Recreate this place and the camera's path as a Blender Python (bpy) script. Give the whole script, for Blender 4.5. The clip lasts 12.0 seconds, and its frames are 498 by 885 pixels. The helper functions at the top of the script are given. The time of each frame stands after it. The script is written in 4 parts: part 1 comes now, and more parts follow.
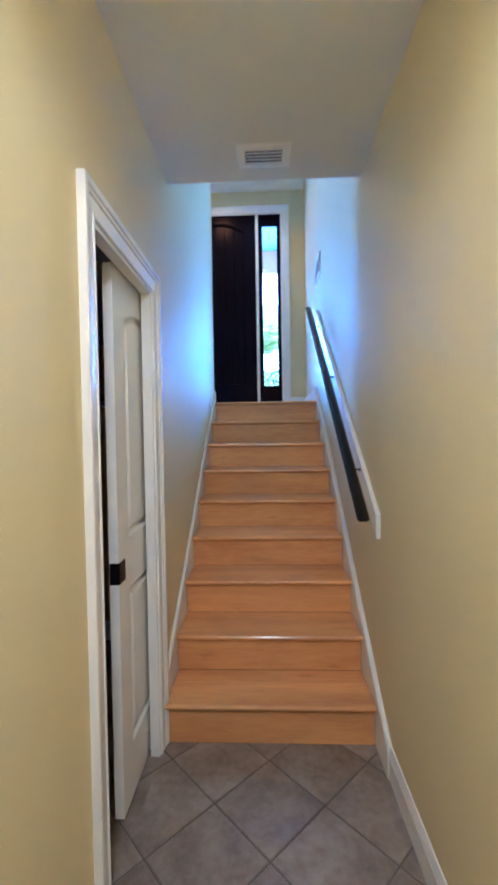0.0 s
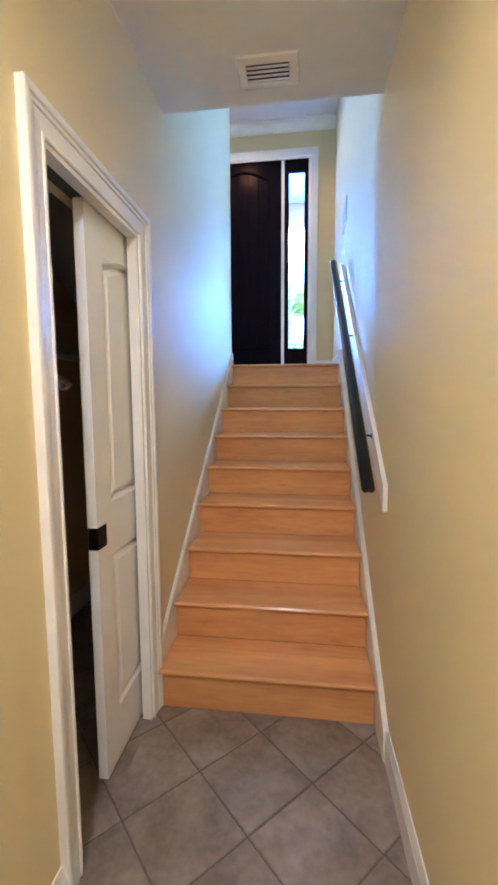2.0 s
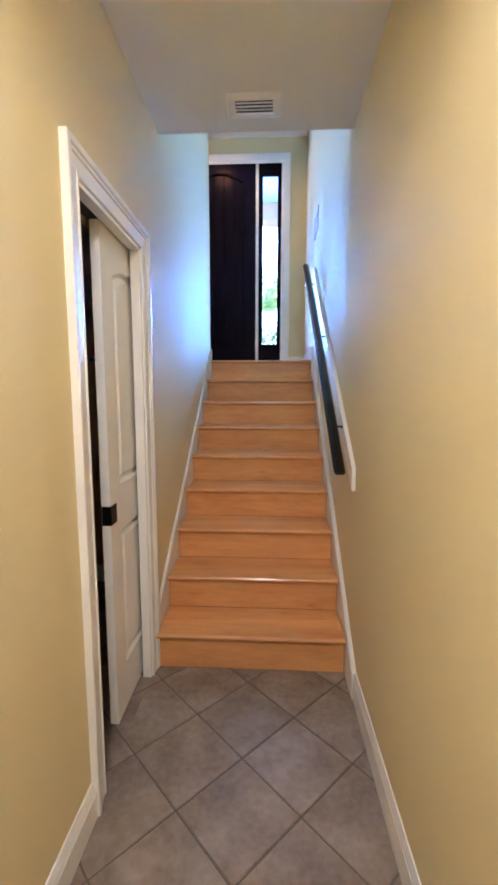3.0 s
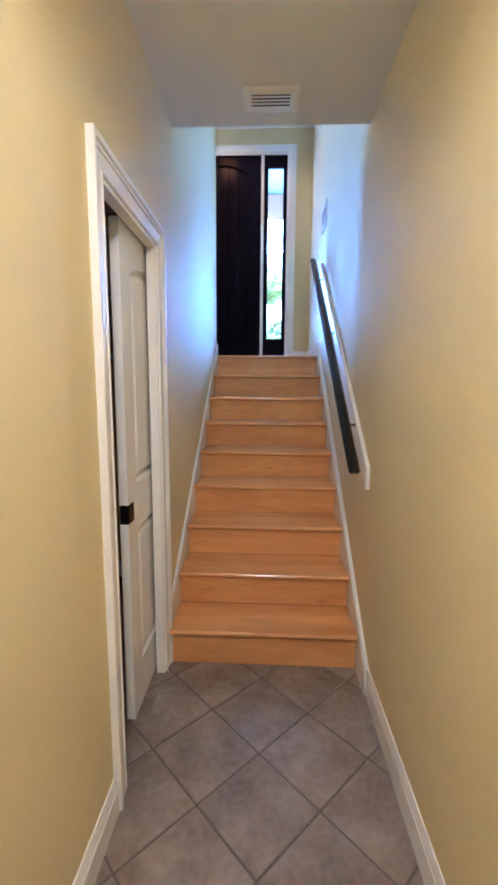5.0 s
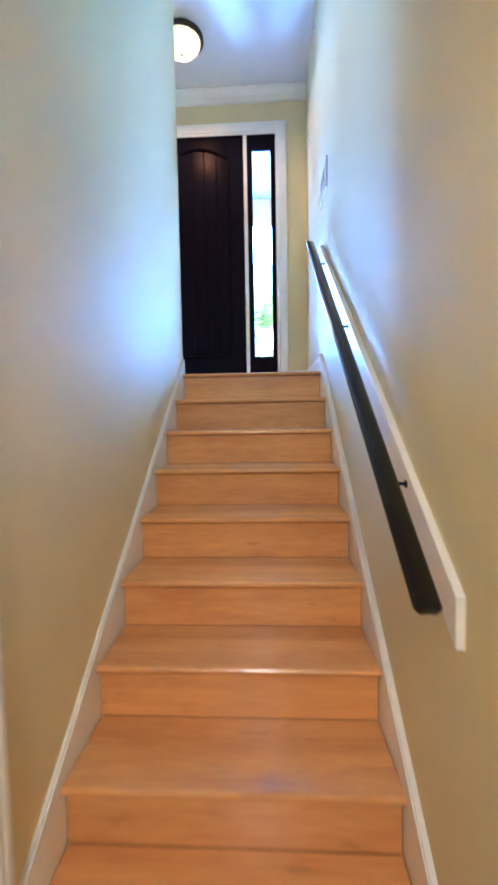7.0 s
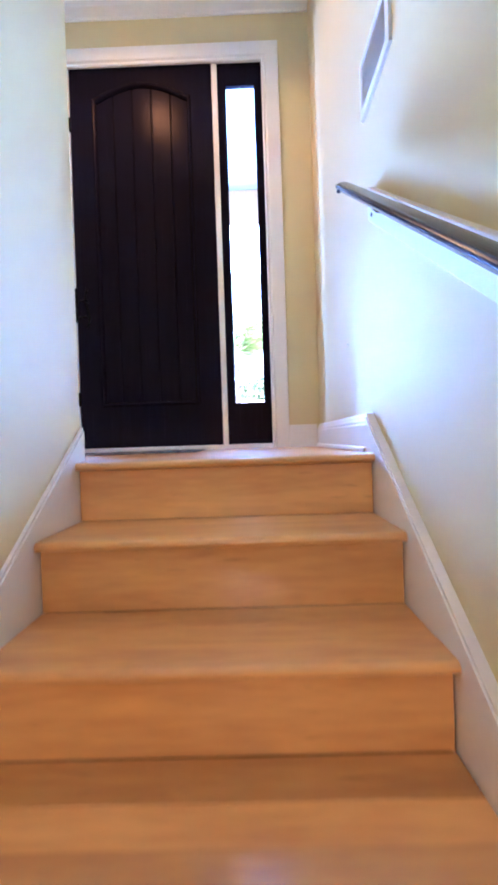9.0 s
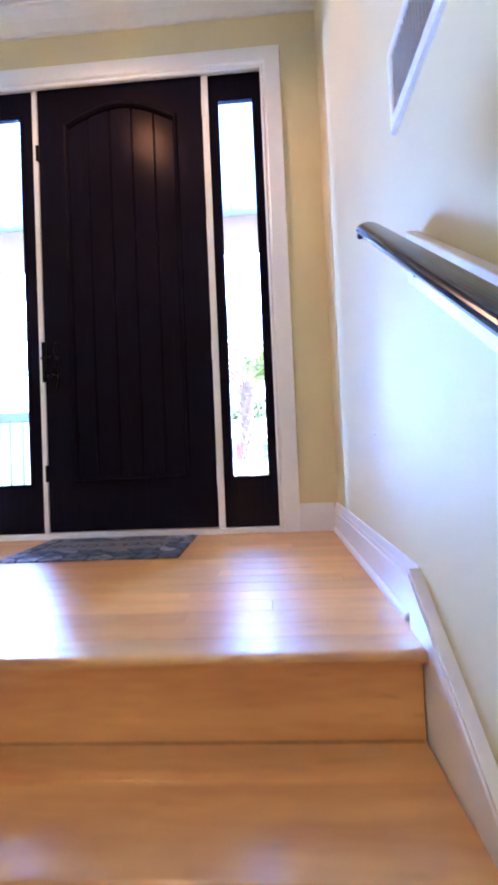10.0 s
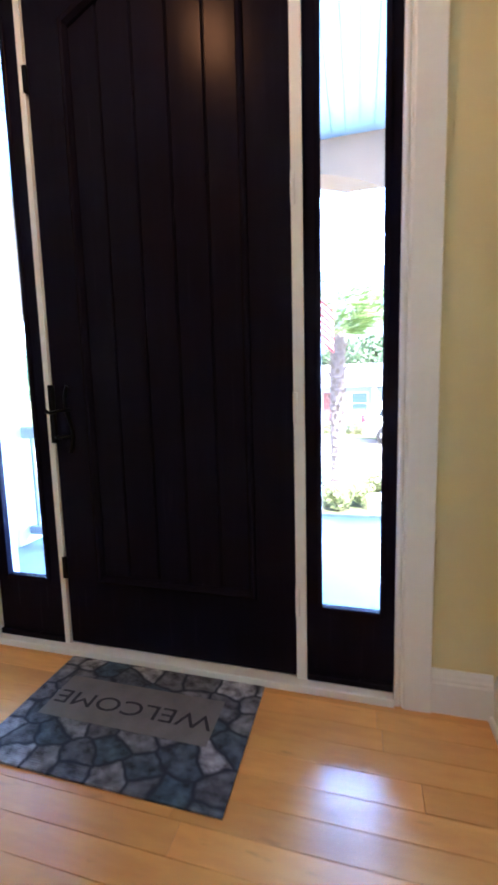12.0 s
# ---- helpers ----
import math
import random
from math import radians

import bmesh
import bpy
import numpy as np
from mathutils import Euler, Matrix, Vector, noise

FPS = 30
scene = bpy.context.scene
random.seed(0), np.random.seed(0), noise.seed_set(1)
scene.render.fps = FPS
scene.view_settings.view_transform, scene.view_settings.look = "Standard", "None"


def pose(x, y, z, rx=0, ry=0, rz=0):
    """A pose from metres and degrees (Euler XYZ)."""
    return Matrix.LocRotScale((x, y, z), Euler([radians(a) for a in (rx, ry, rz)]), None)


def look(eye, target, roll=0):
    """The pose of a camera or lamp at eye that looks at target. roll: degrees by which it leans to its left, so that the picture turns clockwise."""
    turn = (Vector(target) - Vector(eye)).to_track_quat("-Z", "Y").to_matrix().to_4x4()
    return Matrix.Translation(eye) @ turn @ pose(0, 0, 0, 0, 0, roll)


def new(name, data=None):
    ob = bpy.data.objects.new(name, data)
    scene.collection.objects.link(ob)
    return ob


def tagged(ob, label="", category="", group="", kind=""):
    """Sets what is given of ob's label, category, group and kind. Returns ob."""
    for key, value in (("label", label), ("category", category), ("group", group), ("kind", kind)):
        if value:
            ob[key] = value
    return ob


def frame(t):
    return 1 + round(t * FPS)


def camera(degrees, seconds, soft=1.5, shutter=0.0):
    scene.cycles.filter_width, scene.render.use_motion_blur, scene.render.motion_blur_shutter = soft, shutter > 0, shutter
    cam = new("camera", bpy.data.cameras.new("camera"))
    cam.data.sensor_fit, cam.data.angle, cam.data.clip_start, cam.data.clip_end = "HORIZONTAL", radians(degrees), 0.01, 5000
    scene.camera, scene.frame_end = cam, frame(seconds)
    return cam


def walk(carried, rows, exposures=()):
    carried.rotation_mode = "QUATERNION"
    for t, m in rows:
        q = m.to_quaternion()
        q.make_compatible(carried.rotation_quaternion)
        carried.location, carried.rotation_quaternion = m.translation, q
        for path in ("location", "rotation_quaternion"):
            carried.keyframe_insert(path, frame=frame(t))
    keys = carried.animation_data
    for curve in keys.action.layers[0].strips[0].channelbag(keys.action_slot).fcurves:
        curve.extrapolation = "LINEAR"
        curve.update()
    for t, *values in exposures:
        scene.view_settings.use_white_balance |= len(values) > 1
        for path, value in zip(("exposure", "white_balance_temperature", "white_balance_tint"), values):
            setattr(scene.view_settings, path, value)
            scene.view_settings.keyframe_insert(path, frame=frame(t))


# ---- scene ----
cam = camera(62.2, 12.0, soft=3.1, shutter=0.4)
PATH = [
    (0, (0.0, 0.03, 1.465), (-0.082, 2.028, 1.413), -0.9),
    (0.5, (0.063, 0.266, 1.436), (-0.162, 2.249, 1.314), -0.1),
    (1, (0.177, 0.36, 1.425), (-0.093, 2.335, 1.266), 0.2),
    (1.5, (0.171, 0.345, 1.425), (-0.14, 2.312, 1.236), 0.1),
    (2, (0.159, 0.191, 1.434), (-0.093, 2.165, 1.226), -0.3),
    (2.5, (0.131, 0.008, 1.439), (-0.036, 1.986, 1.193), -0.2),
    (4.5, (0.009, -0.138, 1.487), (-0.004, 1.848, 1.251), 0.4),
    (5, (0.008, -0.078, 1.477), (-0.077, 1.901, 1.197), 0.4),
    (5.5, (0.052, 0.019, 1.448), (-0.089, 1.997, 1.188), 0.4),
    (6, (0.108, 0.242, 1.459), (-0.074, 2.22, 1.231), -0.1),
    (6.5, (0.131, 0.618, 1.446), (-0.017, 2.606, 1.281), -0.5),
    (8.5, (0.092, 2.428, 1.634), (0.075, 4.426, 1.558), -1.6),
    (9, (0.098, 2.696, 1.817), (0.074, 4.695, 1.799), -1.9),
    (9.5, (0.107, 2.926, 1.996), (0.059, 4.925, 2.003), -2.3),
    (10, (0.192, 3.18, 2.171), (0.087, 5.177, 2.221), -2.5),
    (10.5, (0.163, 3.407, 2.348), (-0.004, 5.4, 2.379), -2.4),
    (11, (0.193, 3.641, 2.524), (-0.09, 5.621, 2.499), -2.1),
    (11.5, (0.143, 3.843, 2.64), (-0.235, 5.803, 2.515), -1.9),
    (12, (0.107, 4.028, 2.769), (-0.41, 5.946, 2.533), -1.5),
]
EXPOSURES = [
    (0, 3.75, 4150, 13), (0.5, 3.98, 4250, 14), (1.5, 4.1, 4500, 17), (2.5, 3.95, 4750, 19), (5.5, 3.87, 4620, 18), (6.5, 4.1, 4700, 14),
    (8.5, 4.3, 5350, 28), (9.5, 4.42, 5450, 32), (10, 4.15, 5500, 33), (10.5, 4.0, 5600, 31), (11, 3.65, 5900, 28), (12, 3.6, 5800, 21),
]
walk(cam, [(t, look(eye, target, roll)) for t, eye, target, roll in PATH], EXPOSURES)

# ---- world, sun, lights ----
world = bpy.data.worlds.new("sky")
scene.world = world
world.use_nodes = True
wn = world.node_tree.nodes
sky = wn.new("ShaderNodeTexSky")
sky.sky_type = "NISHITA"
sky.sun_disc = False
sky.sun_elevation, sky.sun_rotation = radians(55), radians(150)
wn["Background"].inputs["Strength"].default_value = 0.12
world.node_tree.links.new(sky.outputs[0], wn["Background"].inputs["Color"])


def lamp(name, kind, place, aim, watts, colour, size, size_y=0.0):
    data = bpy.data.lights.new(name, kind)
    data.energy, data.color = watts, colour
    if kind == "AREA":
        data.shape, data.size, data.size_y = "RECTANGLE", size, size_y or size
    elif kind == "SUN":
        data.angle = size
    else:
        data.shadow_soft_size = size
    ob = new(name, data)
    ob.matrix_world = look(place, aim)
    return ob


lamp("sun", "SUN", (6, 2, 20), (0, 12, 0), 3.5, (1.0, 0.95, 0.87), radians(0.5))
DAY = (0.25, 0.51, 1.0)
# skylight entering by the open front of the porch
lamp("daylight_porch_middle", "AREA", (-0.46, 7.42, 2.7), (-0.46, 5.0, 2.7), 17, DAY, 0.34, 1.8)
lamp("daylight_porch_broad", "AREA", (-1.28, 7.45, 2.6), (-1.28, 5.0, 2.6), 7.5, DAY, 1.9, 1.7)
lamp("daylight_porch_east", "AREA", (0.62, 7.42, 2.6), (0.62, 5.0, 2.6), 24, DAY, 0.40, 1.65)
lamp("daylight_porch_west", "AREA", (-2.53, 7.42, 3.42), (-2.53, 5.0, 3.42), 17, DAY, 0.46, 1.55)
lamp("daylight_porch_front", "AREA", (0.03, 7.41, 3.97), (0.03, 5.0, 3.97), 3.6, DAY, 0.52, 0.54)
hall = lamp("hall_lamp_light", "SPOT", (0.0, -0.30, 2.60), (0, -0.30, 0), 7.6, (1.0, 0.81, 0.56), 0.12)
hall.data.spot_size, hall.data.spot_blend = radians(176), 0.35
foyer = lamp("foyer_lamp_light", "SPOT", (-0.56, 4.70, 4.40), (-0.56, 4.7, 0), 2.2, (1.0, 0.58, 0.28), 0.09)
foyer.data.spot_size, foyer.data.spot_blend = radians(170), 0.6

# ---- materials ----


def material(name, colour, rough=0.5, metal=0.0, var=0.06, scale=6.0, bump=0.1, fine=80.0, stretch=(1, 1, 1), random_var=0.0, second=None, coat=0.0, gloss=0.5, rough_var=0.06, fleck=0.0):
    m = bpy.data.materials.new(name)
    m.use_nodes = True
    n, l = m.node_tree.nodes, m.node_tree.links
    b = n["Principled BSDF"]
    b.inputs["Roughness"].default_value, b.inputs["Metallic"].default_value = rough, metal
    b.inputs["Coat Weight"].default_value, b.inputs["Specular IOR Level"].default_value = coat, gloss
    b.inputs["Coat Roughness"].default_value, b.inputs["Coat IOR"].default_value = 0.18, 1.6
    co, mp = n.new("ShaderNodeTexCoord"), n.new("ShaderNodeMapping")
    mp.inputs["Scale"].default_value = stretch
    l.new(co.outputs["Object"], mp.inputs["Vector"])
    big, small = n.new("ShaderNodeTexNoise"), n.new("ShaderNodeTexNoise")
    big.inputs["Scale"].default_value, small.inputs["Scale"].default_value = scale, fine
    big.inputs["Detail"].default_value, small.inputs["Detail"].default_value = (5, 4) if stretch == (1, 1, 1) else (1.5, 2)
    vec = mp.outputs["Vector"]
    info = n.new("ShaderNodeObjectInfo")
    if random_var:
        shift = n.new("ShaderNodeVectorMath")
        shift.operation = "MULTIPLY_ADD"
        comb = n.new("ShaderNodeCombineXYZ")
        for k in range(3):
            l.new(info.outputs["Random"], comb.inputs[k])
        shift.inputs[1].default_value = (37.0, 53.0, 71.0)
        l.new(comb.outputs[0], shift.inputs[0])
        l.new(vec, shift.inputs[2])
        vec = shift.outputs[0]
    l.new(vec, big.inputs["Vector"])
    l.new(vec, small.inputs["Vector"])
    ramp = n.new("ShaderNodeValToRGB")
    lo = second or [c * (1 - var) for c in colour]
    hi = colour if second else [min(1, c * (1 + var)) for c in colour]
    ramp.color_ramp.elements[0].color, ramp.color_ramp.elements[1].color = (*lo, 1), (*hi, 1)
    ramp.color_ramp.elements[0].position, ramp.color_ramp.elements[1].position = 0.32, 0.68
    mix = n.new("ShaderNodeMix")
    mix.data_type = "FLOAT"
    mix.inputs[0].default_value = 0.35
    l.new(big.outputs["Fac"], mix.inputs[2])
    l.new(small.outputs["Fac"], mix.inputs[3])
    l.new(mix.outputs[0], ramp.inputs["Fac"])
    out = ramp.outputs["Color"]
    if random_var:
        hsv = n.new("ShaderNodeHueSaturation")
        mr = n.new("ShaderNodeMapRange")
        mr.inputs["To Min"].default_value, mr.inputs["To Max"].default_value = 1 - random_var, 1 + random_var
        l.new(info.outputs["Random"], mr.inputs["Value"])
        l.new(mr.outputs[0], hsv.inputs["Value"])
        l.new(out, hsv.inputs["Color"])
        out = hsv.outputs["Color"]
    if fleck:
        spots, cut, dark = n.new("ShaderNodeTexNoise"), n.new("ShaderNodeMapRange"), n.new("ShaderNodeMix")
        spots.inputs["Scale"].default_value, spots.inputs["Detail"].default_value = 7.0, 3
        l.new(vec, spots.inputs["Vector"])
        cut.inputs["From Min"].default_value, cut.inputs["From Max"].default_value = 0.66, 0.78
        cut.inputs["To Max"].default_value = fleck
        l.new(spots.outputs["Fac"], cut.inputs["Value"])
        dark.data_type = "RGBA"
        dark.inputs[7].default_value = (*[c * 0.35 for c in lo], 1)
        l.new(cut.outputs[0], dark.inputs[0])
        l.new(out, dark.inputs[6])
        out = dark.outputs[2]
    l.new(out, b.inputs["Base Color"])
    rr = n.new("ShaderNodeMapRange")
    rr.inputs["To Min"].default_value, rr.inputs["To Max"].default_value = max(0.02, rough - rough_var), min(1, rough + rough_var)
    l.new(big.outputs["Fac"], rr.inputs["Value"])
    l.new(rr.outputs[0], b.inputs["Roughness"])
    if bump:
        bp = n.new("ShaderNodeBump")
        bp.inputs["Strength"].default_value, bp.inputs["Distance"].default_value = bump, 0.002
        l.new(small.outputs["Fac"], bp.inputs["Height"])
        l.new(bp.outputs[0], b.inputs["Normal"])
    return m


def glowing(name, colour, strength):
    m = bpy.data.materials.new(name)
    m.use_nodes = True
    b = m.node_tree.nodes["Principled BSDF"]
    b.inputs["Base Color"].default_value = (*colour, 1)
    b.inputs["Emission Color"].default_value = (*colour, 1)
    b.inputs["Emission Strength"].default_value = strength
    return m


PAINT = material("pale_yellow_paint", (0.775, 0.660, 0.365), 0.66, gloss=0.36, var=0.02, scale=1.5, bump=0.12, fine=160)
# wall yellow browned to carry the closet's warm, dim bounce light
CLOSET_SHADE = material("tan_closet_paint", (0.66, 0.47, 0.21), 0.6, var=0.03, scale=2, bump=0.12, fine=160)
CEIL = material("ceiling_white", (0.80, 0.79, 0.76), 0.8, var=0.02, scale=2, bump=0.2, fine=120)
WHITE = material("white_gloss_trim", (0.88, 0.86, 0.82), 0.32, var=0.03, scale=5, bump=0.04, fine=60)
MAPLE = material("maple_stair_wood", (0.83, 0.437, 0.135), 0.36, scale=1.6, bump=0.0, fine=9, stretch=(1, 6, 6), random_var=0.11, coat=0.6, second=(0.62, 0.278, 0.082), rough_var=0.015, fleck=0.4)
PLANK = material("maple_floor_plank", (0.90, 0.425, 0.108), 0.34, scale=2.4, bump=0.0, fine=12, stretch=(1, 5, 5), random_var=0.11, coat=0.45, second=(0.76, 0.315, 0.076), rough_var=0.02, fleck=0.4)
TILE = material("grey_brown_floor_tile", (0.36, 0.295, 0.240), 0.36, scale=6.5, bump=0.08, fine=34, random_var=0.06, second=(0.165, 0.125, 0.096))
GROUT = material("grey_grout", (0.15, 0.12, 0.105), 0.9, scale=30, bump=0.3)
ESPRESSO = material("espresso_stained_wood", (0.0076, 0.0066, 0.0128), 0.25, gloss=0.035, var=0.14, scale=3, bump=0.06, fine=30, stretch=(14, 14, 1))
ESPRESSO.node_tree.nodes["Principled BSDF"].inputs["Specular Tint"].default_value = (1.0, 0.62, 0.42, 1)
BLACK = material("black_satin_metal", (0.004, 0.004, 0.004), 0.3, gloss=0.07, metal=0.0, scale=3, bump=0.0)
RAILBLACK = material("black_gloss_rail_metal", (0.007, 0.006, 0.006), 0.2, gloss=0.45, scale=3, bump=0.0)
BRONZE = material("dark_bronze_metal", (0.05, 0.035, 0.025), 0.4, metal=0.8, scale=20)
RAWWOOD = material("bare_sawn_pine", (0.52, 0.38, 0.24), 0.85, var=0.15, scale=60, bump=0.2, fine=300)
STEEL = material("brushed_nickel", (0.55, 0.53, 0.5), 0.35, metal=1.0, scale=30)
# dark track metal, also the painted shade in vents and behind gaps
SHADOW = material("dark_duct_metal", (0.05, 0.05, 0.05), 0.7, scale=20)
GLOW = glowing("lit_frosted_glass", (1.0, 0.66, 0.28), 0.10)
CONCRETE = material("porch_floor_paint", (0.20, 0.25, 0.28), 0.8, scale=5, bump=0.3)
GRASS = material("lawn", (0.09, 0.13, 0.04), 0.9, scale=3, bump=0.5, second=(0.12, 0.11, 0.06))

TAUPE = material("taupe_mat_print", (0.18, 0.162, 0.145), 0.9, var=0.22, scale=12, bump=0.5, fine=300)
INK = material("dark_print", (0.028, 0.026, 0.028), 0.9, scale=30, bump=0.3)
ROAD = material("pale_concrete_drive", (0.50, 0.48, 0.45), 0.9, scale=2, bump=0.3)
PORCHCEIL = material("pale_blue_board_paint", (0.40, 0.47, 0.52), 0.7, scale=4, bump=0.1)
PEACH = material("peach_stucco", (0.50, 0.33, 0.235), 0.85, scale=5, bump=0.3)
RAILGREY = material("blue_grey_rail_paint", (0.20, 0.24, 0.31), 0.5, scale=5, bump=0.05)
COLUMN = material("white_column_paint", (0.78, 0.79, 0.80), 0.6, scale=4, bump=0.1)
BARK = material("palm_bark", (0.32, 0.26, 0.25), 0.9, scale=9, bump=0.8, fine=30, second=(0.20, 0.165, 0.16))
FROND = material("palm_frond_green", (0.30, 0.42, 0.16), 0.5, scale=4, bump=0.1, second=(0.22, 0.34, 0.11))
LEAF = material("shrub_green", (0.20, 0.27, 0.11), 0.6, scale=2, bump=0.1, second=(0.28, 0.26, 0.14))
TREE = material("far_tree_green", (0.12, 0.19, 0.09), 0.8, scale=1.5, bump=0.1, second=(0.08, 0.14, 0.07))
SHINGLE = material("grey_shingle", (0.27, 0.26, 0.26), 0.9, scale=8, bump=0.5)
SIDING = material("pale_blue_siding", (0.38, 0.46, 0.52), 0.8, scale=3, bump=0.2)
CARPAINT = material("white_car_paint", (0.78, 0.78, 0.78), 0.2, scale=3, bump=0.0, coat=0.6)
RUBBER = material("black_rubber", (0.02, 0.02, 0.02), 0.8, scale=20)
HOUSEGLASS = material("sky_blue_window_glass", (0.14, 0.22, 0.27), 0.15, scale=3, bump=0.0)
DARKGLASS = material("dark_window_glass", (0.03, 0.04, 0.05), 0.08, scale=3, bump=0.0)
RED = material("red_cloth", (0.40, 0.02, 0.03), 0.8, scale=9)
GREEN_PLASTIC = material("green_plastic", (0.03, 0.20, 0.16), 0.35, scale=9, bump=0.0)
PINK_PLASTIC = material("pale_pink_plastic", (0.70, 0.48, 0.44), 0.35, scale=9, bump=0.0)
BRICK = material("dull_red_paint", (0.26, 0.10, 0.09), 0.6, scale=9)
CLOTH = material("white_cloth", (0.6, 0.6, 0.6), 0.8, scale=9)
BLUE = material("navy_cloth", (0.03, 0.05, 0.20), 0.8, scale=9)

STONE_PRINT = bpy.data.materials.new("stone_print_mat")
STONE_PRINT.use_nodes = True
sn, sl = STONE_PRINT.node_tree.nodes, STONE_PRINT.node_tree.links
sb = sn["Principled BSDF"]
sb.inputs["Roughness"].default_value = 0.9
sco, smp = sn.new("ShaderNodeTexCoord"), sn.new("ShaderNodeMapping")
smp.inputs["Scale"].default_value = (1.0, 1.25, 0.0)
sl.new(sco.outputs["Object"], smp.inputs["Vector"])
warp = sn.new("ShaderNodeTexNoise")
warp.inputs["Scale"].default_value = 14
wmix = sn.new("ShaderNodeMix")
wmix.data_type = "RGBA"
wmix.blend_type = "LINEAR_LIGHT"
wmix.inputs[0].default_value = 0.02
sl.new(smp.outputs[0], warp.inputs["Vector"])
sl.new(smp.outputs[0], wmix.inputs[6])
sl.new(warp.outputs["Color"], wmix.inputs[7])
cells, edge = sn.new("ShaderNodeTexVoronoi"), sn.new("ShaderNodeTexVoronoi")
edge.feature = "DISTANCE_TO_EDGE"
for nd in (cells, edge):
    nd.voronoi_dimensions = "2D"
    nd.inputs["Scale"].default_value = 9.2
    nd.inputs["Randomness"].default_value = 0.85
    sl.new(wmix.outputs[2], nd.inputs["Vector"])
tone = sn.new("ShaderNodeValToRGB")
tone.color_ramp.elements[0].color, tone.color_ramp.elements[1].color = (0.045, 0.078, 0.10, 1), (0.34, 0.33, 0.33, 1)
mid = tone.color_ramp.elements.new(0.5)
mid.color = (0.10, 0.10, 0.105, 1)
sep = sn.new("ShaderNodeSeparateColor")
sl.new(cells.outputs["Color"], sep.inputs[0])
sl.new(sep.outputs[0], tone.inputs["Fac"])
grain = sn.new("ShaderNodeTexNoise")
grain.inputs["Scale"].default_value, grain.inputs["Detail"].default_value = 24, 8
sl.new(smp.outputs[0], grain.inputs["Vector"])
gm = sn.new("ShaderNodeMix")
gm.data_type, gm.blend_type = "RGBA", "OVERLAY"
gm.inputs[0].default_value = 1.0
sl.new(tone.outputs[0], gm.inputs[6])
rib = sn.new("ShaderNodeTexWave")
rib.bands_direction = "Y"
rib.inputs["Scale"].default_value, rib.inputs["Distortion"].default_value = 42, 4
sl.new(smp.outputs[0], rib.inputs["Vector"])
weave = sn.new("ShaderNodeMix")
weave.data_type = "FLOAT"
weave.inputs[0].default_value = 0.13
sl.new(grain.outputs["Fac"], weave.inputs[2])
sl.new(rib.outputs["Fac"], weave.inputs[3])
contrast = sn.new("ShaderNodeMapRange")
contrast.inputs["From Min"].default_value, contrast.inputs["From Max"].default_value = 0.28, 0.72
sl.new(weave.outputs[0], contrast.inputs["Value"])
sl.new(contrast.outputs[0], gm.inputs[7])
gap = sn.new("ShaderNodeMapRange")
gap.inputs["From Min"].default_value, gap.inputs["From Max"].default_value = 0.01, 0.10
sl.new(edge.outputs["Distance"], gap.inputs["Value"])
fin = sn.new("ShaderNodeMix")
fin.data_type = "RGBA"
fin.inputs[6].default_value = (0.018, 0.024, 0.035, 1)
sl.new(gap.outputs[0], fin.inputs[0])
sl.new(gm.outputs[2], fin.inputs[7])
sl.new(fin.outputs[2], sb.inputs["Base Color"])

glass = bpy.data.materials.new("clear_glass")
glass.use_nodes = True
gb = glass.node_tree.nodes["Principled BSDF"]
gb.inputs["Base Color"].default_value = (1, 1, 1, 1)
gb.inputs["Roughness"].default_value = 0.0
gb.inputs["Transmission Weight"].default_value = 1.0
gb.inputs["IOR"].default_value = 1.2

# ---- mesh helpers ----


def box(bm, x0, x1, y0, y1, z0, z1):
    v = [bm.verts.new(p) for p in ((x0, y0, z0), (x1, y0, z0), (x1, y1, z0), (x0, y1, z0), (x0, y0, z1), (x1, y0, z1), (x1, y1, z1), (x0, y1, z1))]
    for f in ((3, 2, 1, 0), (4, 5, 6, 7), (0, 1, 5, 4), (1, 2, 6, 5), (2, 3, 7, 6), (3, 0, 4, 7)):
        bm.faces.new([v[k] for k in f])
    return bm


def boxes(*dims):
    bm = bmesh.new()
    for d in dims:
        box(bm, *d)
    return bm


def prism(bm, pts, axis, a, b):
    """Extrudes a closed 2D outline along an axis, from a to b. x: pts are (y, z); y: (x, z); z: (x, y)."""
    def at(p, d):
        return {"x": (d, p[0], p[1]), "y": (p[0], d, p[1]), "z": (p[0], p[1], d)}[axis]
    lo, hi = [bm.verts.new(at(p, a)) for p in pts], [bm.verts.new(at(p, b)) for p in pts]
    bm.faces.new(lo)
    bm.faces.new(hi[::-1])
    for k in range(len(pts)):
        q = (k + 1) % len(pts)
        bm.faces.new((lo[q], lo[k], hi[k], hi[q]))
    bmesh.ops.recalc_face_normals(bm, faces=bm.faces)
    return bm


def outline(pts, axis, a, b):
    return prism(bmesh.new(), pts, axis, a, b)


def lathe(pts, seg=32):
    """Turns (radius, z) points round the z axis."""
    bm = bmesh.new()
    rings = [[bm.verts.new((r * math.cos(2 * math.pi * k / seg), r * math.sin(2 * math.pi * k / seg), z)) for k in range(seg)] for r, z in pts]
    for a, b in zip(rings, rings[1:]):
        for k in range(seg):
            q = (k + 1) % seg
            bm.faces.new((a[k], a[q], b[q], b[k]))
    bm.faces.new(rings[0][::-1])
    bm.faces.new(rings[-1])
    bmesh.ops.recalc_face_normals(bm, faces=bm.faces)
    for f in bm.faces:
        f.smooth = True
    return bm


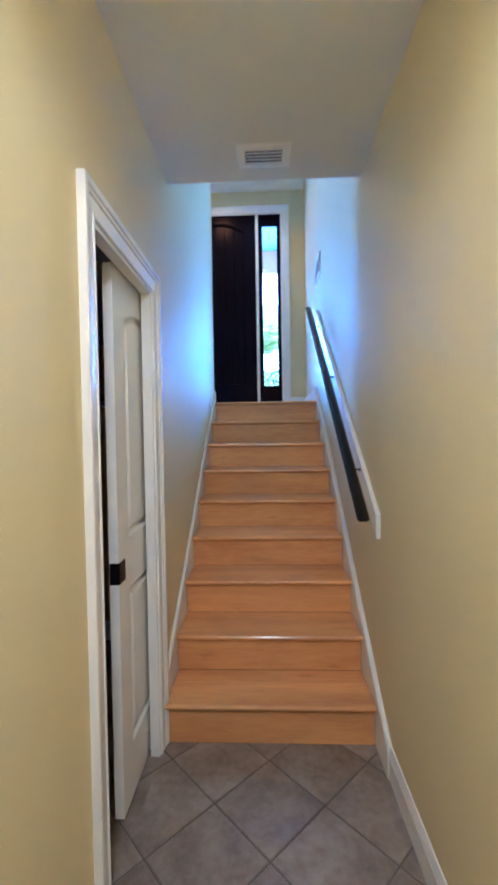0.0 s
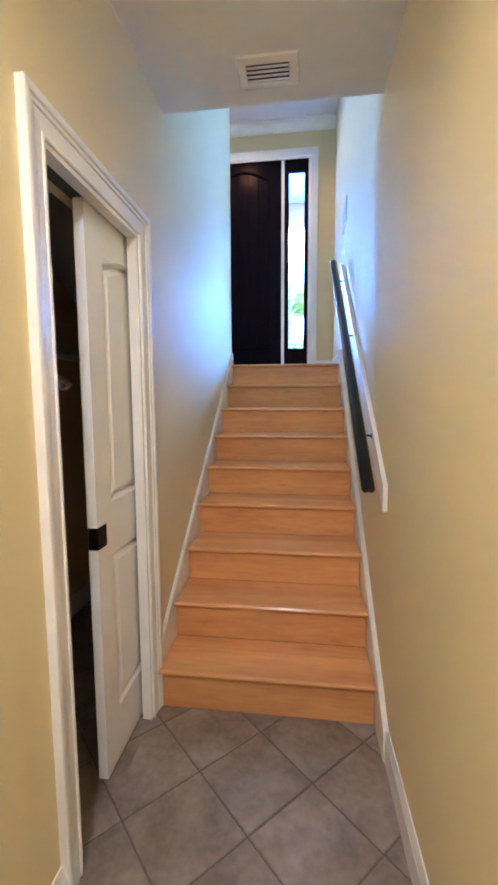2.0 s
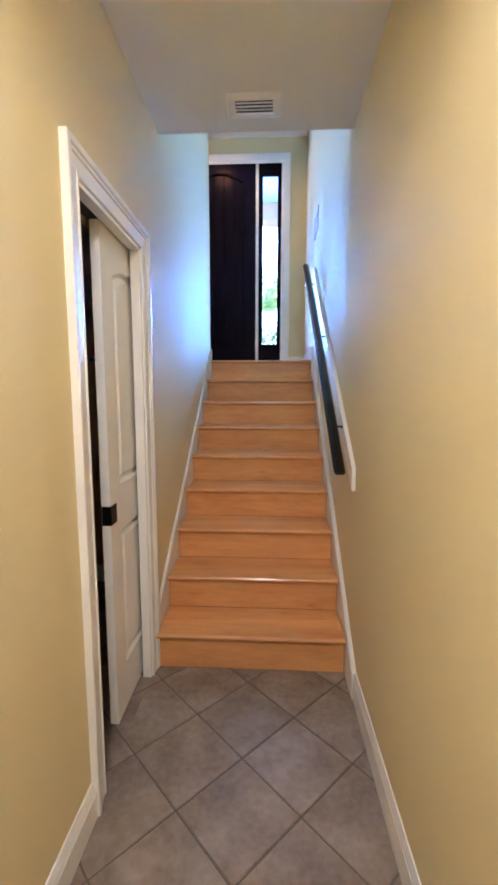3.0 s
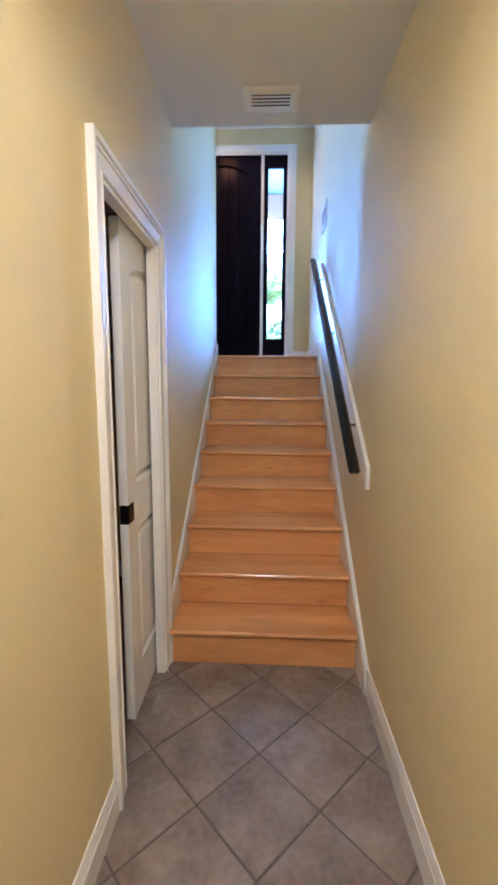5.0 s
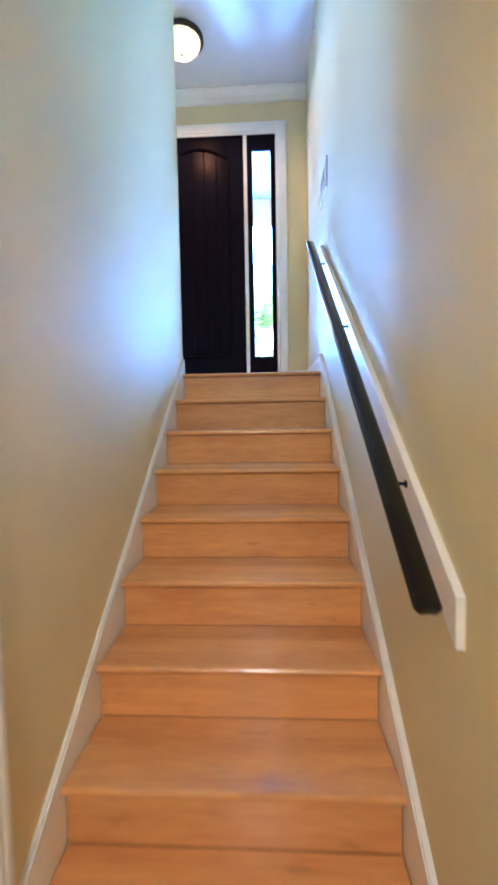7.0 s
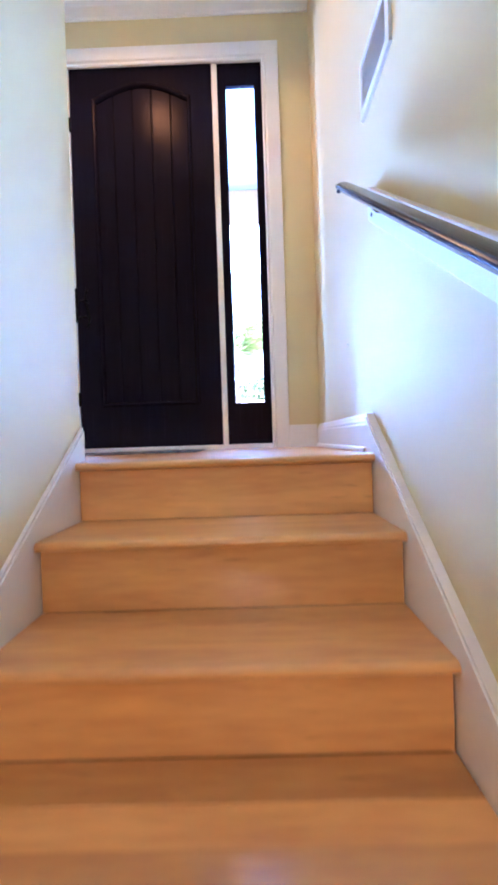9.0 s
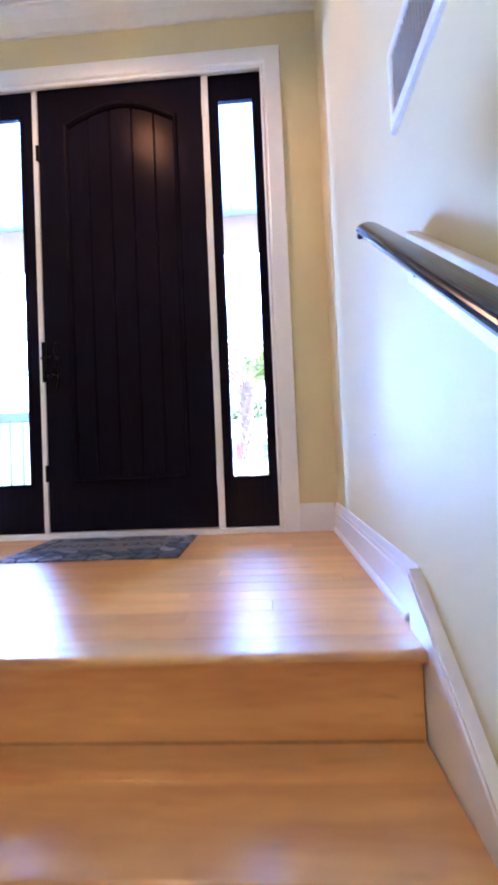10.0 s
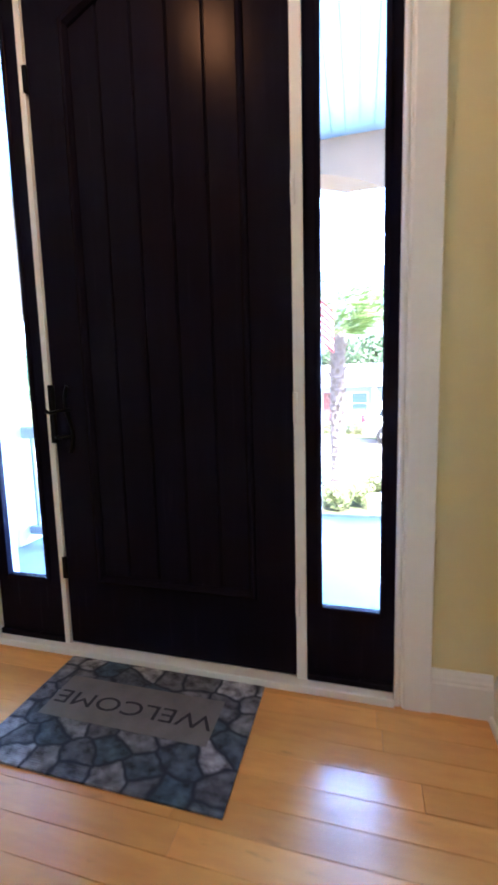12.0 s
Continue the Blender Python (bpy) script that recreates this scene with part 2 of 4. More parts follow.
def bevel(bm, width, seg=2):
    bmesh.ops.remove_doubles(bm, verts=bm.verts, dist=1e-5)
    bmesh.ops.bevel(bm, geom=[e for e in bm.edges if len(e.link_faces) == 2 and e.calc_face_angle(0) > 0.5], offset=width, segments=seg, affect="EDGES", profile=0.5)
    return bm


def moved(bm, m):
    bmesh.ops.transform(bm, matrix=m, verts=bm.verts)
    return bm


def part(name, bm, mat, parent=None, label=""):
    data = bpy.data.meshes.new(name)
    bm.to_mesh(data)
    bm.free()
    data.materials.append(mat)
    ob = new(name, data)
    ob.parent = parent
    if label:
        tagged(ob, label)
    return ob


def structure(name, bm, mat, label="", category=""):
    return tagged(part(name, bm, mat), label, category, kind="structure")


def thing(name, place, label, category, group=""):
    ob = new(name)
    ob.location = place
    return tagged(ob, label, category, group)


def inside(ob, bm):
    """Moves a mesh given in world metres into the frame of a thing that stands at its own place."""
    return moved(bm, Matrix.Translation(-Vector(ob.location)))


# ---- plan ----
WL, WR = -0.503, 0.526          # faces of the hall walls
RISE, RUN, NOSE = 0.195, 0.2664, 1.904
TOP = 9 * RISE                  # level of the landing
LOWC, HIGHC = 2.79, 4.605       # ceilings
BACK, HEAD, END = -3.2, 2.248, 5.34
OPEN0, OPEN1, OPENZ = 1.236, 1.855, 2.094
STAIR_END = 4.12

# walls of the hall and stair
structure("wall_east", outline([(0.509, BACK), (0.509, 1.9), (0.5245, END + 0.14), (0.66, END + 0.14), (0.66, BACK)], "z", -0.1, 4.75), PAINT, "pale yellow painted wall beside the stairs", "wall")
structure("wall_west", boxes(
    (-0.64, WL, BACK, OPEN0, -0.1, LOWC), (-0.64, WL, OPEN0, OPEN1, OPENZ, LOWC),
    (-0.533, WL, OPEN1, 2.62, -0.1, 2.16), (-0.64, -0.607, OPEN1, 2.62, -0.1, 2.16), (-0.64, WL, OPEN1, 2.62, 2.16, LOWC),
    (-0.64, WL, 2.62, STAIR_END, -0.1, LOWC), (-0.64, WL, HEAD, STAIR_END, LOWC, 4.75)), PAINT, "pale yellow painted wall with a pocket door opening", "wall")
structure("wall_south", boxes((-1.6, 0.66, BACK - 0.12, BACK, -0.1, 2.95)), PAINT, "plain yellow wall closing the hall", "wall")
structure("wall_header", boxes((-0.64, WR, HEAD - 0.12, HEAD, LOWC + 0.12, 4.75)), PAINT, "painted wall over the hall ceiling", "wall")
structure("ceiling_hall", boxes((-0.64, WR, BACK, HEAD, LOWC, LOWC + 0.12)), CEIL, "flat white lower ceiling", "ceiling")
structure("ceiling_foyer", boxes((-3.1, WR, HEAD, END, HIGHC, HIGHC + 0.12)), CEIL, "flat white upper ceiling", "ceiling")
DX0, DX1, DZ1 = -1.372, 0.232, 4.235
structure("wall_north", boxes(
    (-3.1, DX0, END, END + 0.14, 0.5, 4.75), (DX1, WR, END, END + 0.14, 0.5, 4.75),
    (DX0, DX1, END, END + 0.14, DZ1, 4.75), (DX0, DX1, END, END + 0.14, 0.5, TOP - 0.03)), PAINT, "pale yellow painted wall round the front door", "wall")
structure("wall_foyer_south", boxes((-3.1, -0.64, STAIR_END - 0.12, STAIR_END, 1.5, 4.75)), PAINT, "pale yellow painted foyer wall", "wall")
structure("wall_foyer_west", boxes((-3.22, -3.1, STAIR_END - 0.12, END + 0.14, 1.5, 4.75)), PAINT, "pale yellow painted foyer wall", "wall")

# floors: base slabs under the pieces
floor_lower = structure("floor_hall", boxes((-1.5, 0.66, BACK - 0.12, 2.0, -0.12, -0.004)), GROUT, "grey-brown square tiles laid diagonally with dark grout", "floor")
floor_upper = structure("floor_landing", boxes((-3.1, WR, STAIR_END, END, TOP - 0.2, TOP - 0.016)), SHADOW, "honey maple plank landing floor", "floor")

# closet behind the pocket door
CX, CY0, CY1 = -1.36, 0.55, 2.9
structure("wall_closet_west", boxes((CX - 0.1, CX, CY0 - 0.1, CY1 + 0.1, -0.1, 2.75)), CLOSET_SHADE, "yellow closet wall, its warm shade put into the colour", "wall")
structure("wall_closet_north", boxes((CX, -0.64, CY1, CY1 + 0.1, -0.1, 2.75)), CLOSET_SHADE, "yellow closet wall, its warm shade put into the colour", "wall")
structure("wall_closet_south", boxes((CX, -0.64, CY0 - 0.1, CY0, -0.1, 2.75)), CLOSET_SHADE, "yellow closet wall, its warm shade put into the colour", "wall")
structure("ceiling_closet", outline([(CY0, 2.66), (1.9, 2.66), (CY1, 2.08), (CY1, 2.2), (1.95, 2.75), (CY0, 2.75)], "x", CX, -0.64), CEIL, "sloping white closet ceiling", "ceiling")
structure("floor_closet", boxes((CX, -0.64, 2.0, CY1, -0.12, -0.001)), TILE, "brown closet floor", "floor")

# ---- trim ----


def casing_profile(w, d):
    """Stepped moulding section: across (0 inner .. w outer), depth."""
    return [(0, 0), (0, 0.40 * d), (0.05 * w, 0.55 * d), (0.12 * w, 0.55 * d), (0.15 * w, 0.42 * d), (0.50 * w, 0.58 * d), (0.58 * w, 0.50 * d),
            (0.61 * w, 0.74 * d), (0.70 * w, 0.78 * d), (0.73 * w, 0.66 * d), (0.77 * w, 0.92 * d), (0.84 * w, d), (0.97 * w, d), (w, 0.92 * d), (w, 0)]


def flat_profile(w, d):
    """Flat board with one moulded step along its inner edge."""
    return [(0, 0), (0, 0.55 * d), (0.05 * w, 0.70 * d), (0.12 * w, 0.70 * d), (0.15 * w, 0.5 * d), (0.19 * w, 0.55 * d), (0.23 * w, 0.9 * d), (0.28 * w, d), (0.975 * w, d), (w, 0.9 * d), (w, 0)]


def casing(frame_at, a0, a1, z0, z1, w, d, name, label, section=casing_profile):
    """A mitred casing on three sides of an opening. frame_at(along, out, z) gives the place in the world."""
    bm = bmesh.new()
    prof = section(w, d)
    rows = []
    for across, depth in prof:
        rows.append([bm.verts.new(frame_at(*p)) for p in ((a0 - across, depth, z0), (a0 - across, depth, z1 + across), (a1 + across, depth, z1 + across), (a1 + across, depth, z0))])
    for r, q in zip(rows, rows[1:] + rows[:1]):
        for k in range(3):
            bm.faces.new((r[k], r[k + 1], q[k + 1], q[k]))
    bm.faces.new([r[0] for r in rows])
    bm.faces.new([r[3] for r in rows])
    bmesh.ops.recalc_face_normals(bm, faces=bm.faces)
    return structure(name, bm, WHITE, label, "casing")


casing(lambda a, d, z: (WL + d, a, z), OPEN0, OPEN1, 0.001, OPENZ, 0.09, 0.026, "trim_pocket_door", "white moulded casing round the pocket door")
casing(lambda a, d, z: (a, END - d, z), DX0 + 0.012, DX1 - 0.012, TOP, DZ1 - 0.022, 0.107, 0.024, "trim_front_door", "white moulded casing round the front door", flat_profile)
# lining of the pocket opening, with the dark track slot in its head
structure("pocket_track", boxes((-0.598, -0.5415, OPEN0 + 0.015, OPEN1 - 0.015, OPENZ - 0.003, OPENZ - 0.0005)), SHADOW, "dark metal track in the head of the opening", "track")
structure("jamb_pocket_door", boxes(
    (-0.632, WL + 0.004, OPEN0, OPEN0 + 0.014, 0.001, OPENZ), (-0.541, WL + 0.004, OPEN1 - 0.014, OPEN1, 0.001, OPENZ), (-0.632, -0.600, OPEN1 - 0.014, OPEN1, 0.001, OPENZ),
    (-0.541, WL + 0.004, OPEN0 + 0.014, OPEN1 - 0.014, OPENZ - 0.014, OPENZ)), WHITE, "white painted jamb of the pocket door", "jamb")


def base_profile(h, d):
    return [(0, 0), (d, 0), (d, 0.70 * h), (0.8 * d, 0.74 * h), (0.8 * d, 0.80 * h), (0.62 * d, 0.86 * h), (0.5 * d, 0.93 * h), (0.3 * d, h), (0, h)]


def baseboard(axis, a, b, wall, way, z, h, d=0.017):
    pts = [(wall + way * p, z + q) for p, q in base_profile(h, d)]
    return structure("baseboard", outline(pts, axis, a, b), WHITE, "white moulded baseboard", "baseboard")


baseboard("y", BACK, 1.742, 0.509, -1, 0.0, 0.138, 0.013)
baseboard("y", BACK, OPEN0 - 0.09, WL, 1, 0.0, 0.13, 0.017)
baseboard("y", 4.145, END, 0.521, -1, TOP, 0.142)
baseboard("x", DX1 + 0.096, 0.504, END, -1, TOP, 0.142)
baseboard("x", -3.1, DX0 - 0.096, END, -1, TOP, 0.142)
baseboard("x", -3.1, -0.503, STAIR_END, 1, TOP, 0.142)
baseboard("y", CY0, CY1, CX, 1, 0.0, 0.13)
baseboard("x", CX + 0.017, -0.64, CY1, -1, 0.0, 0.13)


def skirt(x0, x1, cap0, cap1, y0, y1, name):
    line = lambda y: 0.132 + RISE / RUN * (y - 1.74)
    bm = outline([(y0, 0.0), (2.25, 0.0), (y1, line(y1) - 0.42), (y1, line(y1) - 0.012), (y0, line(y0) - 0.012)], "x", x0, x1)
    prism(bm, [(y0, line(y0) - 0.012), (y1, line(y1) - 0.012), (y1, line(y1)), (y0, line(y0))], "x", cap0, cap1)
    return structure(name, bm, WHITE, "white painted stair skirt board", "skirt board")


skirt(0.489, WR, 0.493, WR, 1.742, 4.145, "trim_stair_east")
skirt(WL, -0.489, WL, -0.493, OPEN1 + 0.0905, STAIR_END, "trim_stair_west")

# quarter-round shoe moulding along the landing, sawn off bare at its lower end
SHOE = [(0, 0)] + [(-0.0125 * math.cos(a), 0.018 * math.sin(a)) for a in [math.pi / 2 * q / 6 for q in range(7)]]
structure("trim_shoe", outline([(0.5038 + x, TOP + 0.001 + z) for x, z in SHOE], "y", 4.192, END - 0.018), WHITE, "white quarter-round shoe moulding along the baseboard", "moulding")
structure("trim_shoe_end", outline([(0.5038 + 1.04 * x, TOP + 0.0008 + 1.04 * z) for x, z in SHOE], "y", 4.183, 4.192), RAWWOOD, "bare sawn end of the shoe moulding", "moulding")

# crown over the front door wall
CROWN = [(0, 0), (0.012, 0), (0.016, 0.012), (0.03, 0.022), (0.055, 0.038), (0.075, 0.062), (0.086, 0.082), (0.098, 0.086), (0.098, 0.098), (0, 0.098)]
structure("trim_crown", outline([(END - p, HIGHC - 0.098 + q) for p, q in CROWN], "x", -3.1, WR), WHITE, "white crown moulding", "crown moulding")

# ---- staircase ----
stairs = thing("staircase", (0, NOSE, 0), "maple staircase with nine varnished wooden risers", "staircase")


def tread_bm(depth, thick=0.026):
    """A board with a rounded front edge at y = 0."""
    r = thick / 2
    pts = [(r - r * math.sin(a), -r + r * math.cos(a)) for a in [math.pi * k / 8 for k in range(9)]]
    return outline(pts + [(depth, -thick), (depth, 0)], "x", -0.4885, 0.4885)


def tread_board(y0, y1):
    return bevel(boxes((-0.486, 0.486, y0 + 0.0004, y1 - 0.0004, -0.026, 0.0)), 0.0004, 1)


NOSING = 0.105
for k in range(1, 10):
    rz = boxes((-0.4865, 0.4858, 0, 0.016, RISE * (k - 1) + 0.0005, RISE * k - 0.0285))
    part("riser", moved(rz, Matrix.Translation((0, 0.030 + RUN * (k - 1), 0))), MAPLE, stairs)
    if k == 1:
        shared = [tread_bm(NOSING), tread_board(NOSING, 0.188), tread_board(0.188, RUN + 0.028)]
        shared = [part(name, b, MAPLE, stairs) for name, b in zip(("nosing", "tread_board", "tread_board"), shared)]
        row = shared
    elif k < 9:
        row = [new(o.name.split(".")[0], o.data) for o in shared]
    else:
        row = [part("landing_nosing", tread_bm(STAIR_END - NOSE - RUN * 8), MAPLE, stairs)]
    for ob in row:
        ob.parent = stairs
        ob.location = (0, RUN * (k - 1), RISE * k)
# carcass coloured dark so riser gaps read as shadow lines under the nosings
structure("stair_carcass", outline([(NOSE + 0.047, -0.05)] + [p for k in range(9) for p in ((NOSE + 0.047 + RUN * k, RISE * k - 0.03 if k else -0.05), (NOSE + 0.047 + RUN * k, RISE * (k + 1) - 0.03))][1:] + [(STAIR_END, TOP - 0.03), (STAIR_END, -0.05)], "x", -0.4885, 0.4885), SHADOW, "rough carcass under the stairs", "stairs")

# ---- pocket door ----


def arch_loop(x0, x1, z0, z1, rise, n=10):
    """Panel outline: straight sides and foot, gently arched head."""
    pts = [(x0, z0), (x1, z0)]
    for k in range(n + 1):
        u = k / n
        pts.append((x1 + (x0 - x1) * u, z1 + rise * math.sin(math.pi * u)))
    return pts


def shrink(pts, d):
    x0, x1, z0, z1 = min(p[0] for p in pts), max(p[0] for p in pts), min(p[1] for p in pts), max(p[1] for p in pts)
    mx, mz = (x0 + x1) / 2, (z0 + z1) / 2
    return [(mx + (p[0] - mx) * (1 - 2 * d / (x1 - x0)), mz + (p[1] - mz) * (1 - 2 * d / (z1 - z0))) for p in pts]


def panel_face(pts, steps, put):
    """Nested loops (inset, depth) that make a moulded, raised panel; put(u, depth, z) places a point."""
    bm = bmesh.new()
    loops = [[bm.verts.new(put(u, dep, z)) for u, z in shrink(pts, ins)] for ins, dep in steps]
    for a, b in zip(loops, loops[1:]):
        for k in range(len(pts)):
            q = (k + 1) % len(pts)
            bm.faces.new((a[k], a[q], b[q], b[k]))
    bm.faces.new(loops[-1])
    bmesh.ops.recalc_face_normals(bm, faces=bm.faces)
    return bm


def face_with_holes(outer, holes, put):
    """A flat sheet with openings cut through it."""
    bm = bmesh.new()
    edges = []
    for pts in [outer] + holes:
        vs = [bm.verts.new(put(u, 0, z)) for u, z in pts]
        edges += [bm.edges.new((vs[k], vs[(k + 1) % len(vs)])) for k in range(len(vs))]
    bmesh.ops.triangle_fill(bm, use_beauty=True, use_dissolve=False, edges=edges)
    return bm


def rect(x0, x1, z0, z1):
    return [(x0, z0), (x1, z0), (x1, z1), (x0, z1)]


PY0, PX = 1.527, -0.552
pocket = thing("pocket_door", (PX, PY0, 0.012), "white two-panel pocket door slid partly open", "door")
up_p, low_p = arch_loop(0.116, 0.50, 1.04, 1.905, 0.05), rect(0.116, 0.50, 0.212, 0.836)
put = lambda u, d, z: (-d, u, z)
bm = face_with_holes(rect(0, 0.62, 0, 2.11), [up_p, low_p], put)
for f in bm.faces:
    f.normal_update()
bmd = boxes((-0.036, -0.022, 0, 0.62, 0, 2.11), (-0.022, 0, 0, 0.0005, 0, 2.11))
tmp = bpy.data.meshes.new("tmp")
bmd.to_mesh(tmp)
bmd.free()
bm.from_mesh(tmp)
part("leaf", bm, WHITE, pocket)
STEPS = [(0, 0), (0.004, 0.006), (0.010, 0.015), (0.020, 0.017), (0.040, 0.004), (0.045, 0.003)]
for pts in (up_p, low_p):
    part("panel", panel_face(pts, STEPS, put), WHITE, pocket)
pull = part("pull_plate", bevel(boxes((0, 0.004, 0.0, 0.062, 0.892, 0.972)), 0.0015), BLACK, pocket, "square black pull plate")
part("edge_pull", bevel(boxes((-0.034, 0.003, -0.004, 0.0, 0.892, 0.972)), 0.001), BLACK, pull)

# ---- closet rod and hangers ----


def tube(points, r, seg=8):
    bm = bmesh.new()
    pts = [Vector(p) for p in points]
    rings = []
    for k, p in enumerate(pts):
        d = (pts[min(k + 1, len(pts) - 1)] - pts[max(k - 1, 0)]).normalized()
        a = d.cross(Vector((0, 1, 0.01))).normalized() if abs(d.y) < 0.95 else Vector((1, 0, 0))
        b = d.cross(a).normalized()
        rings.append([bm.verts.new(p + (a * math.cos(2 * math.pi * q / seg) + b * math.sin(2 * math.pi * q / seg)) * r) for q in range(seg)])
    for u, v in zip(rings, rings[1:]):
        for q in range(seg):
            bm.faces.new((u[q], u[(q + 1) % seg], v[(q + 1) % seg], v[q]))
    bm.faces.new(rings[0][::-1])
    bm.faces.new(rings[-1])
    for f in bm.faces:
        f.smooth = True
    return bm


rod = thing("closet_rod", (-1.05, CY0, 1.655), "white closet rod between the closet walls", "closet rod")
part("pole", tube([(0, 0, 0), (0, CY1 - CY0, 0)], 0.016, 12), WHITE, rod)
for y in (0.006, CY1 - CY0 - 0.006):
    part("flange", moved(lathe([(0.03, -0.006), (0.034, 0.0), (0.03, 0.006)], 16), Matrix.Translation((0, y, 0)) @ Matrix.Rotation(radians(90), 4, "X")), WHITE, rod)


def hanger(y, turn, mat, label):
    ob = thing("clothes_hanger", (-1.05, y, 1.655), label, "hanger", "hangers on the closet rod")
    ob.rotation_euler = (0, 0, radians(turn))
    hook = [(0.022 * math.cos(a) - 0.0, 0, 0.022 * math.sin(a)) for a in [math.pi * (1.15 - 1.5 * k / 12) for k in range(13)]]
    part("hook", tube(hook + [(0.008, 0, -0.035), (0, 0, -0.06)], 0.0025), STEEL, ob)
    part("shoulders", tube([(-0.21, 0, -0.155), (-0.18, 0, -0.135), (-0.05, 0, -0.072), (0, 0, -0.06), (0.05, 0, -0.072), (0.18, 0, -0.135), (0.21, 0, -0.155)], 0.0085), mat, ob)
    part("bar", tube([(-0.21, 0, -0.155), (-0.19, 0, -0.172), (0.19, 0, -0.172), (0.21, 0, -0.155)], 0.006), mat, ob)


hanger(1.80, 6, GREEN_PLASTIC, "green plastic clothes hanger on the closet rod")
hanger(1.835, -4, WHITE, "white plastic clothes hanger on the closet rod")
hanger(1.87, 3, PINK_PLASTIC, "pale pink plastic clothes hanger on the closet rod")
hanger(1.905, -2, WHITE, "white plastic clothes hanger on the closet rod")

# ---- handrail and its board ----
SL = 0.718
rail = thing("handrail", (0.43, 1.905, 1.055), "black metal handrail on short wall brackets", "handrail")
L = math.hypot(2.215, 2.215 * SL)
prof = [(0.028 * math.cos(math.pi * k / 14), 0.022 + 0.012 * math.sin(math.pi * k / 14)) for k in range(15)]
prof += [(-0.028, 0.019), (-0.021, 0.011), (-0.016, 0.011), (-0.015, 0.014), (0.015, 0.014), (0.016, 0.011), (0.021, 0.011), (0.028, 0.019)]
bm = bmesh.new()
rings = []
for end, way in ((-0.018, 1), (L, -1)):
    cuts = [(end + way * 0.012 * (1 - math.cos(a)), 0.6 + 0.4 * math.sin(a)) for a in [math.pi / 2 * q / 6 for q in range(7)]]
    rings += [[bm.verts.new((x * wide, y, z)) for x, z in prof] for y, wide in (cuts if way > 0 else cuts[::-1])]
for a, b in zip(rings, rings[1:]):
    for k in range(len(prof)):
        q = (k + 1) % len(prof)
        bm.faces.new((a[k], a[q], b[q], b[k]))
bm.faces.new(rings[0][::-1])
bm.faces.new(rings[-1])
bmesh.ops.recalc_face_normals(bm, faces=bm.faces)
part("bar", moved(bm, Matrix.Rotation(math.atan(SL), 4, "X")), RAILBLACK, rail)
part("end_tab", moved(bevel(boxes((-0.024, -0.012, L - 0.022, L - 0.008, 0.003, 0.014)), 0.002), Matrix.Rotation(math.atan(SL), 4, "X")), BLACK, rail)
# added pale strip imitates the window's reflection on the bar's glossy underside
part("underside_plate", moved(boxes((-0.0145, 0.0145, 0.01, L - 0.03, 0.0105, 0.0138)), Matrix.Rotation(math.atan(SL), 4, "X")), STEEL, rail, "pale strip added for the reflection along the bar's underside")
for by in (2.20, 3.02, 3.79):
    dy = by - 1.905
    br = part("bracket", tube([(0, dy, dy * SL + 0.018), (0.002, dy, dy * SL + 0.004), (0.012, dy, dy * SL - 0.004), (0.0605, dy, dy * SL - 0.008)], 0.005, 10), BLACK, rail)
    part("bracket_foot", bevel(boxes((0.056, 0.0598, dy - 0.009, dy + 0.009, dy * SL - 0.018, dy * SL + 0.002)), 0.0015, 1), BLACK, br)
board = thing("rail_board", (0.515, 1.9, 0.972), "white painted backing board behind the handrail", "board")
part("plank", bevel(outline([(0, 0), (2.14, 2.14 * SL), (2.14, 2.14 * SL + 0.106), (0, 0.110)], "x", -0.025, 0), 0.002), WHITE, board)
part("screw", moved(lathe([(0.0055, 0), (0.005, 0.002), (0.001, 0.003)], 10), Matrix.Translation((-0.0252, 2.10, 2.10 * SL + 0.026)) @ Matrix.Rotation(radians(-90), 4, "Y")), BLACK, board)

# ---- front door ----
FD0, FD1, FDY = -1.013, -0.100, 5.355
door = thing("front_door", (FD0, FDY, TOP + 0.035), "dark espresso plank front door with arched panel, closed", "door")
W, H = FD1 - FD0, 4.228 - TOP - 0.035
ap = arch_loop(0.140, W - 0.136, 0.262, 2.234, 0.098, 16)
put = lambda u, d, z: (u, d, z)
bm = face_with_holes(rect(0, W, 0, H), [ap], put)
tmp = bpy.data.meshes.new("tmp")
bmd = boxes((0, W, 0.024, 0.044, 0, H), (0, 0.0005, 0, 0.024, 0, H), (W - 0.0005, W, 0, 0.024, 0, H))
bmd.to_mesh(tmp)
bmd.free()
bm.from_mesh(tmp)
part("slab", bm, ESPRESSO, door)
part("panel_moulding", panel_face(ap, [(0, 0), (0.003, -0.009), (0.010, -0.014), (0.019, -0.011), (0.027, 0.002), (0.030, 0.019)], put), ESPRESSO, door)
px0, px1 = 0.150, W - 0.146
for k in range(5):
    a, b = px0 + (px1 - px0) * k / 5 + 0.002, px0 + (px1 - px0) * (k + 1) / 5 - 0.002
    ua, ub = (a - 0.14) / (W - 0.276), (b - 0.14) / (W - 0.276)
    za, zb = (2.234 + 0.098 * math.sin(math.pi * min(1, max(0, u))) - 0.012 for u in (ua, ub))
    zm = 2.234 + 0.098 * math.sin(math.pi * (ua + ub) / 2) - 0.012
    pts = [(a, 0.272), (b, 0.272), (b, zb), ((a + b) / 2, zm), (a, za)]
    part("plank", bevel(outline(pts, "y", 0.010, 0.0235), 0.0045, 1), ESPRESSO, door)
